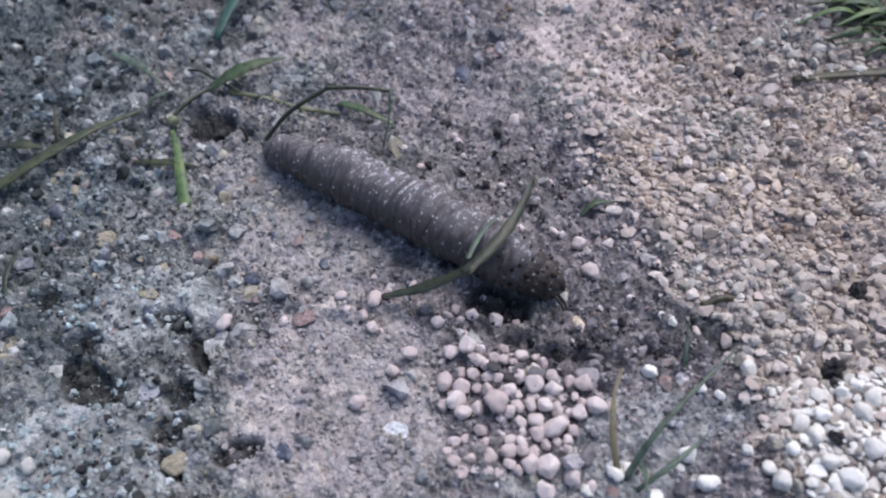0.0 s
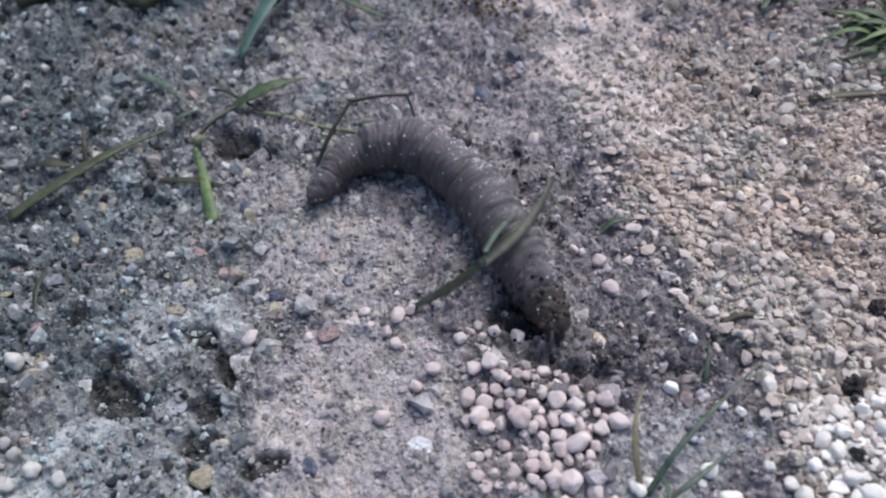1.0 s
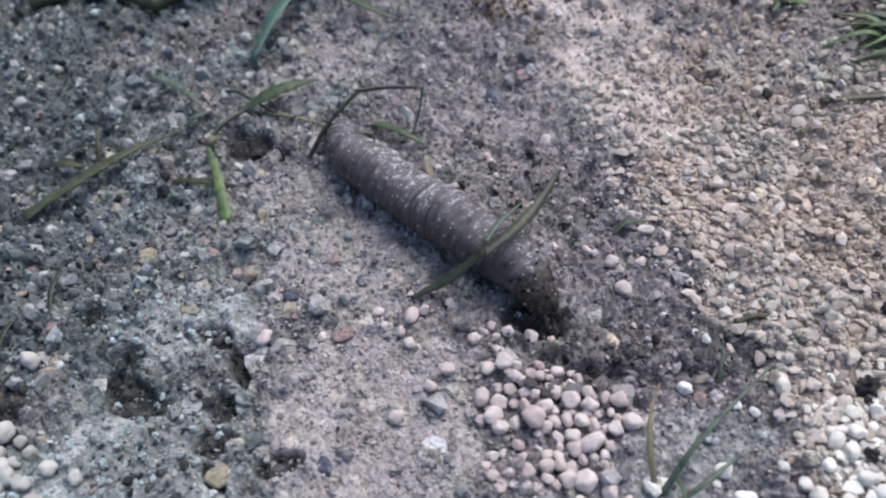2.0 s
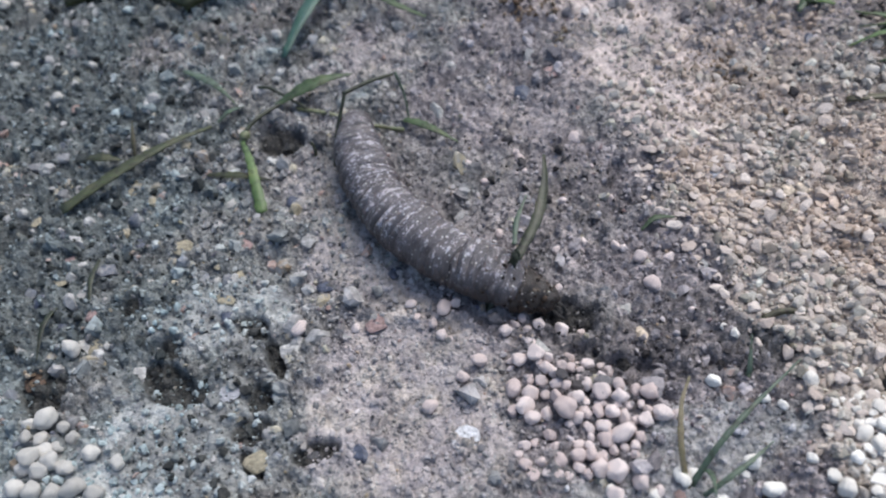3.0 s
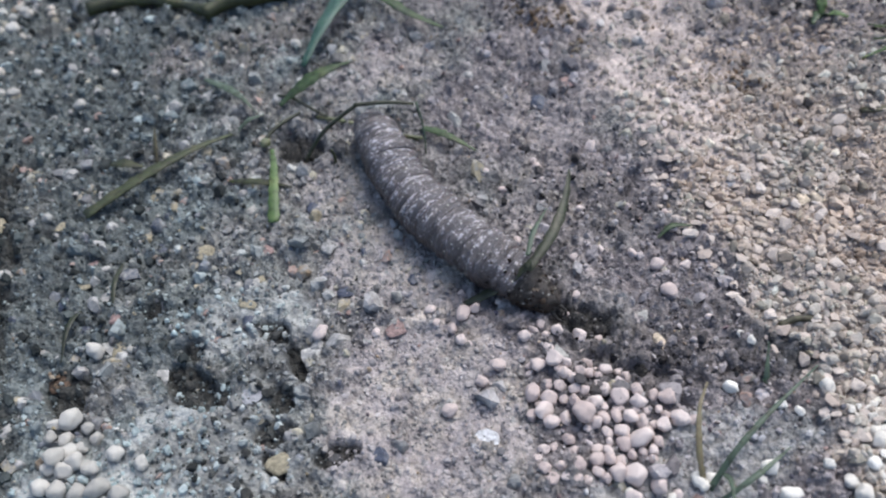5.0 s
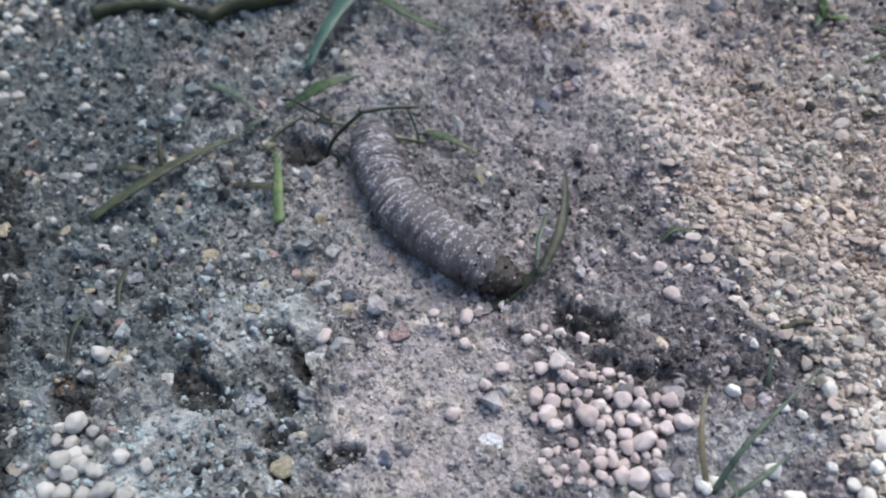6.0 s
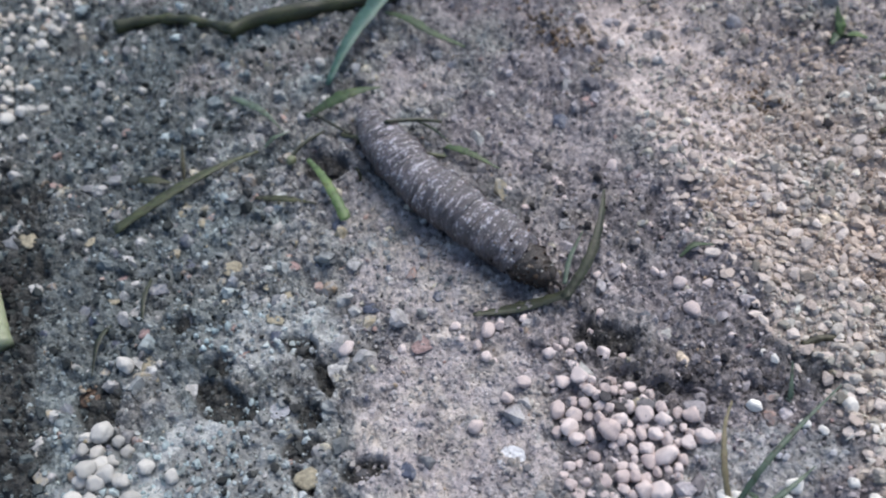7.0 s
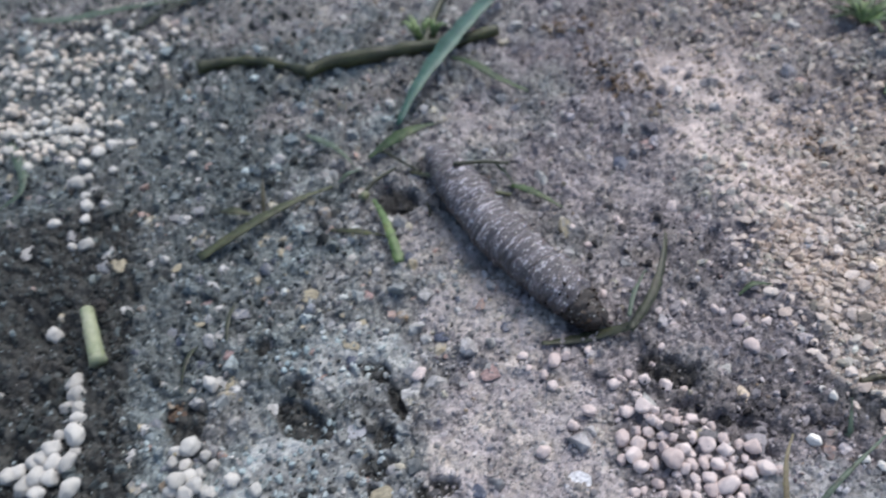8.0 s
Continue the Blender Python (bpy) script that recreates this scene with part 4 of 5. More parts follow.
def blade(points, width, thin=0.012, fold=0.35, taper=(0.5, 1.0, 0.12), twist=0.0, n=26, origin=(0, 0, 0)):
    """A grass blade: a folded strip with thickness along a smooth line. taper: share of the width at the root, the middle and the tip."""
    c, _ = curve([np.array(p) - np.array(origin) for p in points], n)
    bm = bmesh.new()
    rings = []
    for i, p in enumerate(c):
        t = Vector(c[min(i + 1, n - 1)] - c[max(i - 1, 0)]).normalized()
        side = t.cross(Vector((0, 0, 1)))
        side = side.normalized() if side.length > 0.05 else Vector((1, 0, 0))
        side = Matrix.Rotation(twist * i / n, 3, t) @ side
        up = side.cross(t)
        u = i / (n - 1)
        w = width / 2 * float(np.interp(u, [0, 0.45, 1], taper)) * (1 + 0.10 * math.sin(i * 1.7))
        ring = [side * w + up * fold * w, up * thin / 2 * 0.3, side * -w + up * fold * w, side * -w + up * (fold * w - thin * 0.6), up * -thin, side * w + up * (fold * w - thin * 0.6)]
        rings.append([bm.verts.new((Vector(p) + q) * CM) for q in ring])
    for a, b in zip(rings, rings[1:]):
        for k in range(6):
            bm.faces.new((a[k], a[(k + 1) % 6], b[(k + 1) % 6], b[k]))
    bm.faces.new(rings[0][::-1]), bm.faces.new(rings[-1])
    bmesh.ops.recalc_face_normals(bm, faces=bm.faces)
    return bm


def stalk(points, radius, n=30, wobble=0.25, tip=0.8, seed=1, origin=(0, 0, 0)):
    """A round uneven stalk along a smooth line."""
    c, _ = curve([np.array(p) - np.array(origin) for p in points], n)
    bm, rings = bmesh.new(), []
    for i, p in enumerate(c):
        t = Vector(c[min(i + 1, n - 1)] - c[max(i - 1, 0)]).normalized()
        side = t.cross(Vector((0, 0, 1))).normalized()
        up = side.cross(t)
        r = radius * (1 + (tip - 1) * i / n) * (1 + wobble * noise.noise(Vector((i * 0.35, seed * 9.1, 0))))
        rings.append([bm.verts.new((Vector(p) + (side * math.cos(a) + up * math.sin(a)) * r) * CM) for a in np.linspace(0, 2 * math.pi, 9)[:-1]])
    for a, b in zip(rings, rings[1:]):
        for k in range(8):
            bm.faces.new((a[k], a[(k + 1) % 8], b[(k + 1) % 8], b[k]))
    bm.faces.new(rings[0][::-1]), bm.faces.new(rings[-1])
    bmesh.ops.recalc_face_normals(bm, faces=bm.faces)
    return bm


def thing(name, x, y, z, label, category, group=""):
    ob = new(name)
    ob.location, ob.empty_display_size = (x * CM, y * CM, z * CM), 0.002
    return tagged(ob, label, category, group)


def grass(name, x, y, label, pieces, group="loose grass"):
    """A sprig of several blades; its root stands at x, y."""
    o = (x, y, float(height(x, y)))
    top = thing(name, *o, label, "grass", group)
    for piece, bm_of in pieces:
        part(piece[0], bm_of(o), piece[1], top)
    return top


SPRIG = (-2.95, 6.82, 0.15)
sprig = thing("grass_sprig", *SPRIG, "fallen grass sprig with a yellow-green leaf on grey sand", "grass", "loose grass")
part("stem", blade([(-5.08, 6.0, 0.06), (-4.7, 6.25, 0.13), (-4.3, 6.54, 0.16), (-3.85, 6.85, 0.15), (-3.42, 7.12, 0.08)], 0.165, 0.03, 0.25, (0.8, 0.9, 0.2), origin=SPRIG), OLIVE, sprig, "olive green stem")
part("side_blade", blade([(-3.92, 8.26, 0.06), (-3.53, 7.91, 0.14), (-3.3, 7.66, 0.15), (-3.12, 7.46, 0.06)], 0.11, origin=SPRIG), BLUEGREEN, sprig)
part("short_blade", blade([(-3.35, 7.2, 0.06), (-3.2, 7.3, 0.12), (-3.04, 7.42, 0.08)], 0.07, origin=SPRIG), BLUEGREEN, sprig)
part("upper_stem", stalk([(-2.99, 6.86, 0.12), (-2.82, 7.08, 0.16), (-2.55, 7.33, 0.13)], 0.028, 12, 0.2, 0.8, origin=SPRIG), WILTED, sprig, "thin dark stem")
part("crossing_stem", stalk([(-2.92, 7.78, 0.06), (-2.7, 7.64, 0.14), (-2.5, 7.46, 0.14), (-2.2, 7.26, 0.06)], 0.022, 12, 0.2, 0.7, origin=SPRIG), WILTED, sprig, "thin dark stem")
sprig_leaf = part("leaf", blade([(0, 0, 0), (0.4, 0.03, 0.05), (0.8, 0.02, 0.06), (1.16, 0, 0)], 0.17, 0.014, 0.3, (0.3, 0.62, 0.8)), LEAF, sprig, "yellow-green leaf blade")
sprig_up = part("upper_blade", blade([(-0.08, 0, 0), (0.3, 0.03, 0.05), (0.65, 0.02, 0.07), (1.0, 0, 0)], 0.2, 0.014, 0.25, (0.3, 1.0, 0.08), 0.3), GREEN, sprig)
part("node", lump(5, 0.3, (0.07, 0.06, 0.06), 2, 0.2), STRAW, sprig, "pale stem node")


def simple(name, label, mat, points, width, kind="blade", **more):
    o = points[0]
    top = thing(name, o[0], o[1], o[2], label, "grass", "loose grass")
    part(kind, (stalk if kind == "stalk" else blade)(points, width, origin=o, **more), mat, top)
    return top


branch = thing("grass_stalk", -5.8, 10.1, 0.1, "dark olive-brown grass stalk with a blue-green blade", "grass", "loose grass")
B0 = (-5.8, 10.1, 0.1)
part("withered_end", stalk([(-5.9, 10.1, 0.12), (-5.5, 10.18, 0.12), (-5.04, 10.15, 0.13), (-4.5, 9.98, 0.12), (-4.02, 9.7, 0.12)], 0.085, 26, 0.6, 0.75, 4, origin=B0), BARK, branch, "dark withered stalk end")
part("stalk", stalk([(-4.1, 9.66, 0.12), (-3.75, 9.85, 0.15), (-3.36, 9.92, 0.15), (-2.45, 10.05, 0.15), (-1.73, 10.1, 0.16), (-1.0, 10.3, 0.18)], 0.125, 34, 0.35, 0.8, 3, origin=B0), BARK, branch)
part("broad_blade", blade([(-2.55, 8.22, 0.14), (-2.24, 8.89, 0.3), (-1.81, 9.68, 0.36), (-1.35, 10.5, 0.36), (-0.8, 11.4, 0.3)], 0.30, 0.014, 0.35, (0.25, 1.0, 0.7), origin=B0), TEAL, branch)
part("side_blade", blade([(-1.75, 9.65, 0.2), (-1.4, 9.35, 0.24), (-1.1, 9.05, 0.2), (-0.64, 8.78, 0.1)], 0.15, 0.014, 0.35, (0.4, 1.0, 0.3), origin=B0), GREEN, branch)
part("upper_stalk", stalk([(-2.2, 10.05, 0.15), (-2.0, 10.9, 0.2), (-1.7, 11.8, 0.25)], 0.07, 16, origin=B0), BARK, branch)
simple("fallen_grass", "short green blade half buried in sand", GREEN, [(-1.1, 6.95, 0.02), (-0.9, 6.78, 0.11), (-0.65, 6.6, 0.12), (-0.36, 6.42, 0.03)], 0.11)
simple("dry_straw", "thin pale green straw lying on sand", STRAW, [(-2.35, 7.32, 0.03), (-1.95, 7.14, 0.06), (-1.5, 6.9, 0.05), (-1.02, 6.74, 0.03)], 0.028, "stalk", n=16)
simple("grass_leaf", "tiny dark green leaf lying on soil", GREEN, [(1.45, 4.86, 0.03), (1.62, 4.96, 0.08), (1.84, 4.97, 0.05)], 0.07, taper=(0.3, 1.0, 0.2))
chip = new("stone_chip", finish("stone_chip", lump(91, 0.3, (1.0, 0.55, 0.3), 3, 0.1, 8), STONES["tan"], False))
chip.matrix_basis = pose(1.2 * CM, 3.62 * CM, (float(height(1.2, 3.62)) + 0.03) * CM, 0, 0, 100) @ Matrix.Scale(0.11, 4)
tagged(chip, "pointed tan stone chip lying on dark grey crumbs", "stone", "single stones in the sand")
tuft = thing("grass_tuft", 1.25, 2.15, 0, "small tuft of green and dry grass shoots", "grass", "loose grass")
T0 = (1.25, 2.15, 0)
part("long_blade", blade([(1.28, 2.1, 0.0), (1.55, 2.36, 0.20), (1.9, 2.64, 0.26), (2.48, 3.07, 0.24)], 0.062, 0.012, 0.35, (0.9, 0.8, 0.2), origin=T0), BLUEGREEN, tuft)
part("dry_blade", blade([(1.24, 2.08, 0.0), (1.22, 2.35, 0.22), (1.29, 2.7, 0.34), (1.42, 2.95, 0.36)], 0.062, 0.012, 0.35, (0.8, 0.9, 0.3), origin=T0), FADED, tuft, "faded straw-coloured blade")
part("low_blade", blade([(1.36, 2.0, 0.0), (1.5, 2.05, 0.12), (1.75, 2.18, 0.16), (2.05, 2.38, 0.1)], 0.06, 0.012, 0.35, (0.6, 0.9, 0.2), origin=T0), BLUEGREEN, tuft)
part("front_blade", blade([(1.4, 2.25, 0.0), (1.42, 2.1, 0.2), (1.38, 1.9, 0.3)], 0.06, 0.012, 0.35, (0.6, 0.9, 0.3), origin=T0), BLUEGREEN, tuft)
simple("grass_seedling", "thin faint grass shoot standing in sand", BLUEGREEN, [(2.05, 3.1, 0.0), (2.0, 3.0, 0.2), (2.08, 3.3, 0.36)], 0.05)
edge = thing("grass_tuft", 5.3, 6.7, 0, "dense green grass tuft at the edge of the grit", "grass", "loose grass")
E0 = (5.3, 6.7, 0)
part("dry_stem", blade([(6.6, 6.2, 0.1), (5.6, 6.25, 0.14), (4.8, 6.34, 0.12), (4.2, 6.42, 0.06)], 0.13, 0.03, 0.2, (1, 1, 0.6), origin=E0), DRY, edge)
g = random.Random(77)
for k in range(46):
    way, ln = g.uniform(95, 225), g.uniform(0.4, 1.0)
    rx, ry = 5.75 + g.uniform(-0.35, 0.6), 7.0 + g.uniform(-0.45, 0.55)
    dx, dy = ln * math.cos(radians(way)), ln * math.sin(radians(way))
    part("grass_shoot", blade([(rx, ry, 0.0), (rx + dx * 0.5, ry + dy * 0.5, 0.25 * ln), (rx + dx, ry + dy, g.uniform(0.03, 0.22))], g.uniform(0.07, 0.13), 0.012, 0.35, (0.6, 1.0, 0.15), g.uniform(-1, 1), 14, origin=E0), GREEN if k % 5 else LEAF, edge)
for ox, oy, n, size, seed in ((4.42, 8.3, 6, 0.42, 3), (4.5, 9.75, 16, 0.7, 4)):
    sprout = thing("grass_tuft", ox, oy, float(height(ox, oy)), "bright green seedling sprouting from grit" if n < 10 else "low green grass tuft on gritty ground", "grass", "loose grass")
    g = random.Random(seed)
    for k in range(n):
        way, ln = g.uniform(0, 360), size * g.uniform(0.6, 1.1)
        dx, dy = ln * math.cos(radians(way)), ln * math.sin(radians(way))
        part("leaf", blade([(0, 0, 0.0), (dx * 0.45, dy * 0.45, 0.28 * ln + 0.05), (dx, dy, g.uniform(0.05, 0.3))], g.uniform(0.10, 0.17), 0.014, 0.3, (0.5, 1.0, 0.25), 0.3, 14), LEAF if k % 3 == 0 else GREEN, sprout)
g = random.Random(9)
for k in range(9):
    dx, dy = g.uniform(-0.45, 0.45), g.uniform(0.1, 0.6)
    part("yellow_shoot", blade([(-2.15 + dx * 0.3, 10.35, 0.1), (-2.15 + dx * 0.7, 10.35 + dy * 0.6, 0.3), (-2.15 + dx, 10.35 + dy, 0.2)], 0.10, 0.012, 0.3, (0.6, 1.0, 0.2), 0.2, 10, origin=B0), LEAF, branch)
simple("fallen_grass", "thin dark wilted blade on sand", WILTED, [(-4.50, 5.25, 0.02), (-4.5, 4.9, 0.1), (-4.46, 4.5, 0.03)], 0.06)
simple("fallen_grass", "thin dark wilted blade on sand", WILTED, [(-4.82, 4.72, 0.02), (-4.9, 4.4, 0.1), (-4.92, 4.0, 0.03)], 0.06)
simple("grass_stub", "pale yellow-green cut stem stub", STUB, [(-6.33, 5.24, 0.12), (-6.15, 4.85, 0.12), (-5.97, 4.46, 0.10)], 0.085, "stalk", wobble=0.1, n=16, tip=1.25)
simple("fallen_grass", "dark blue-green blade lying on sand", BLUEGREEN, [(-8.75, 8.85, 0.05), (-8.23, 8.11, 0.14), (-8.0, 7.5, 0.1), (-8.4, 7.1, 0.03)], 0.16)
simple("fallen_grass", "blurred green blade far off on sand", BLUEGREEN, [(-9.6, 12.2, 0.05), (-8.6, 11.8, 0.2), (-7.6, 12.0, 0.2), (-6.6, 12.4, 0.05)], 0.2)
simple("fallen_grass", "dark green blade far off on sand", WILTED, [(-7.4, 11.4, 0.05), (-6.6, 12.1, 0.15), (-5.2, 12.7, 0.1)], 0.14)
simple("bark_flake", "thin dark bark flake on sand", BARK, [(-3.4, 6.35, 0.03), (-3.0, 6.25, 0.06), (-2.62, 6.16, 0.03)], 0.10)
simple("bark_flake", "thin dark bark flake on sand", BARK, [(-4.95, 6.85, 0.03), (-4.75, 6.78, 0.08), (-4.5, 6.75, 0.03)], 0.14)
simple("grass_seedling", "short pale dry shoot in sand", DRY, [(-4.35, 6.75, 0.0), (-4.36, 7.0, 0.15), (-4.37, 7.2, 0.25)], 0.06)
simple("dry_twig", "short dark twig standing in sand", BARK, [(-2.1, 6.42, 0.0), (-2.08, 6.46, 0.12), (-2.11, 6.5, 0.24)], 0.02, "stalk", n=10)
simple("dry_twig", "dry beige stalk piece among grit", DRY, [(2.35, 3.62, 0.06), (2.55, 3.66, 0.1), (2.8, 3.63, 0.06)], 0.035, "stalk", n=12)

# blade that leans over the larva's head, in two rigid halves, and the arched blade over its tail
head_blade = thing("bent_grass_blade", -0.73, 4.11, 0.08, "wilted dark green blade bent across the larva", "grass", "loose grass")
lower_half = part("lower_half", blade([(-1.0, 0, 0.0), (-0.62, 0.0, -0.07), (-0.3, 0.0, -0.06), (0.04, 0, 0)], 0.13, 0.014, 0.4, (0.3, 1.0, 0.7)), WILTED, head_blade)
upper_half = part("upper_half", blade([(-0.05, 0, -0.01), (0.4, -0.10, 0.03), (0.85, -0.09, 0.04), (1.3, 0.0, 0.0)], 0.125, 0.014, 0.4, (0.75, 0.9, 0.25), 0.6), WILTED, head_blade)
upper_strand = part("upper_strand", blade([(0.1, 0.05, 0.01), (0.4, 0.09, 0.0), (0.75, 0.07, -0.03)], 0.06, 0.012, 0.4, (0.75, 0.9, 0.25)), BLUEGREEN, upper_half)
arch_blade = thing("arched_grass_blade", -1.96, 6.34, 0.10, "thin dark blade arched over the larva's tail", "grass", "loose grass")
arch_rise = part("rising_half", stalk([(-0.95, 0, -0.03), (-0.5, 0, 0.07), (0.02, 0, 0)], 0.028, 14, 0.15), WILTED, arch_blade)
arch_tip = part("hanging_tip", stalk([(-0.02, 0, 0), (0.3, 0.03, 0.02), (0.62, 0, 0)], 0.018, 12, 0.15, 0.5), BLUEGREEN, arch_blade)
arch_fall = part("drooping_half", stalk([(-0.03, 0, 0), (0.35, 0, 0.03), (0.68, 0, 0)], 0.026, 14, 0.15), WILTED, arch_blade)

# ---------------------------------------------------------------- the larva
PIECES = 36
BODY_LENGTH = 3.6


def girth(s):
    """The body's radius at share s of its length, tail to head."""
    bulge = 1 + 0.035 * math.sin(s * 23 + 1) + 0.025 * math.sin(s * 57)
    return bulge * float(np.interp(s, [0, 0.05, 0.14, 0.24, 0.36, 0.65, 0.85, 0.94, 1.0], [0.10, 0.175, 0.22, 0.27, 0.302, 0.305, 0.285, 0.225, 0.15]))


def ring_piece(s, half, seed, end=0):
    """One ring of the body, its axis along x; end: -1 closes it as the tail, 1 as the head."""
    bm, rings, m = bmesh.new(), [], 36
    crest = (0.06 if seed % 2 else -0.015) + random.Random(seed).uniform(-0.02, 0.03)
    groove = random.Random(seed + 300).choice((0.08, 0.12, 0.16, 0.26))
    us = np.linspace(-1, 1, 17)
    for u in us:
        r = girth(min(1, max(0, s + u * half / BODY_LENGTH)))
        r *= 1.01 - groove * abs(u) ** 1.8
        if end and u * end > 0:
            r *= math.sqrt(max(0.02, 1 - (u * end) ** 2.6))
        ring = []
        for k in range(m):
            a = 2 * math.pi * k / m
            p = Vector((u * half * (1.25 if end and u * end > 0 else 1), math.cos(a) * r, math.sin(a) * r * 0.96))
            fold = 0.022 * math.sin(u * 7 + 3 * noise.noise(Vector((math.cos(a), math.sin(a), seed * 1.9))) * 2 + seed)
            back = 0.35 + 0.65 * max(0.0, math.sin(a)) + 0.5 * noise.noise(Vector((math.cos(a) * 1.7, math.sin(a) * 1.7, seed * 0.9)))
            p.x += 0.045 * noise.noise(Vector((math.cos(a) * 1.4, math.sin(a) * 1.4, s * 9)))
            d = 1 + fold + crest * back + (0.14 if s > 0.87 else 0.02) * noise.noise(p * 13 + Vector((3.0, seed * 0.7, 0))) + 0.05 * noise.noise(p * 6 + Vector((s * 21.0, 0, 0))) + 0.022 * noise.noise(p * 25 + Vector((0, seed, 0)))
            ring.append(bm.verts.new(Vector((p.x, p.y * d, p.z * d)) * CM))
        rings.append(ring)
    for a, b in zip(rings, rings[1:]):
        for k in range(m):
            bm.faces.new((a[k], a[(k + 1) % m], b[(k + 1) % m], b[k]))
    bm.faces.new(rings[0][::-1]), bm.faces.new(rings[-1])
    bmesh.ops.recalc_face_normals(bm, faces=bm.faces)
    return bm


def clinging(s, half, count, seed, lo, hi, all_round):
    """Sand grains stuck to a ring."""
    rng, bm = random.Random(seed), bmesh.new()
    clusters = [rng.gauss(math.pi / 2, 1.0) for _ in range(4)]
    for _ in range(int(count * rng.uniform(0.4, 1.5))):
        a = rng.uniform(0, 2 * math.pi) if all_round else rng.gauss(rng.choice(clusters), 0.35) if rng.random() < 0.7 else rng.gauss(math.pi / 2, 1.4)
        u, q = rng.uniform(-0.6, 0.6), lo + (hi - lo) * rng.random() ** 2
        r = girth(s) * (1.0 - 0.25 * abs(u) ** 1.8)
        m = Matrix.Translation(Vector((u * half, math.cos(a) * r, math.sin(a) * r * 0.96)) * CM) @ Euler([rng.uniform(0, 6) for _ in "xyz"]).to_matrix().to_4x4() @ Matrix.Diagonal((q * CM, q * CM * rng.uniform(0.5, 1), q * CM * 0.7, 1))
        bmesh.ops.create_icosphere(bm, subdivisions=1, radius=1, matrix=m)
    return bm


LARVA_AT = (-0.4, 5.1, 0.0)
larva = thing("larva", *LARVA_AT, "fat grey-brown ringed grub dusted with sand, crawling", "larva")
rings = []
for k in range(PIECES):
    s = (k + 0.5) / PIECES
    half = 0.098
    name = "tail_tip" if k == 0 else "head" if k == PIECES - 1 else "body_ring"
    dark, tip = k >= PIECES - 6, k >= PIECES - 3
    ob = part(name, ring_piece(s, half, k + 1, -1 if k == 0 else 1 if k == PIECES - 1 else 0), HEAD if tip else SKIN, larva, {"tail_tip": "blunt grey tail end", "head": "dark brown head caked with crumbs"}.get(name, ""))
    tagged(part("sand_dusting", clinging(s, half, 36 if dark else 44, k + 9, 0.004, 0.011, tip), PALE_SAND, ob), kind="stuff")
    if dark:
        tagged(part("dirt_crust", clinging(s, half, 12 + 12 * (k - PIECES + 6), k + 70, 0.007, 0.022 + 0.005 * (k - PIECES + 6), True), BROWN_CRUMB, ob), "dark crumbs of soil stuck on", kind="stuff")
    rings.append(ob)
for sgn in (-1, 1):
    part("mouth_hook", stalk([(0.10, 0.05 * sgn, -0.08), (0.18, 0.07 * sgn, -0.12), (0.23, 0.04 * sgn, -0.17)], 0.022, 8, 0.1, 0.4), BLACK, rings[-1])

BENDS = []


def bend(t, roll, *points):
    """The body's line on the ground at t seconds, tail first, and the turn about its own axis."""
    BENDS.append((t, roll, points))


bend(0.0, -50, (-1.83, 6.24), (-1.22, 5.78), (-0.60, 5.28), (-0.02, 4.79), (0.52, 4.34), (1.03, 3.95))
bend(0.2, -52, (-1.84, 6.30), (-1.23, 5.84), (-0.61, 5.34), (-0.04, 4.85), (0.44, 4.41), (0.89, 4.01))
bend(0.4, -58, (-1.79, 6.35), (-1.16, 5.91), (-0.57, 5.42), (-0.07, 4.92), (0.33, 4.45), (0.63, 4.01))
bend(0.5, -65, (-1.79, 6.43), (-1.12, 6.02), (-0.49, 5.64), (0.04, 5.26), (0.44, 4.77), (0.73, 4.26))
bend(0.6, -75, (-1.79, 6.52), (-1.08, 6.18), (-0.40, 5.90), (0.13, 5.65), (0.55, 5.12), (0.78, 4.33))
bend(0.8, -85, (-1.74, 6.32), (-1.04, 6.17), (-0.31, 6.08), (0.27, 5.62), (0.61, 4.99), (0.75, 4.12))
bend(1.0, -85, (-1.59, 5.71), (-1.06, 6.18), (-0.39, 6.15), (0.15, 5.51), (0.51, 4.62), (0.80, 3.71))
bend(1.2, -80, (-1.57, 5.85), (-1.01, 6.15), (-0.42, 5.90), (0.11, 5.29), (0.46, 4.53), (0.77, 3.70))
bend(1.4, -70, (-1.54, 6.37), (-0.93, 6.12), (-0.36, 5.65), (0.15, 5.10), (0.49, 4.50), (0.76, 3.71))
bend(1.5, -65, (-1.52, 6.58), (-0.91, 6.08), (-0.32, 5.53), (0.18, 5.03), (0.54, 4.47), (0.76, 3.74))
bend(2.8, -12, (-1.56, 6.93), (-1.44, 6.17), (-1.14, 5.45), (-0.72, 4.84), (-0.19, 4.48), (0.35, 4.27))
bend(3.0, -8, (-1.60, 6.93), (-1.51, 6.08), (-1.24, 5.33), (-0.78, 4.73), (-0.21, 4.30), (0.35, 4.02))
bend(3.5, 0, (-1.47, 6.69), (-1.33, 5.95), (-1.04, 5.32), (-0.61, 4.76), (-0.13, 4.34), (0.33, 3.99))
bend(4.0, 0, (-1.61, 6.88), (-1.31, 6.16), (-0.95, 5.51), (-0.53, 4.96), (-0.04, 4.48), (0.39, 4.08))
bend(4.5, 0, (-1.69, 6.99), (-1.37, 6.22), (-0.98, 5.51), (-0.55, 4.96), (-0.06, 4.46), (0.36, 4.08))
bend(6.0, 0, (-1.67, 7.06), (-1.59, 6.28), (-1.33, 5.58), (-0.94, 5.04), (-0.54, 4.69), (-0.16, 4.42))
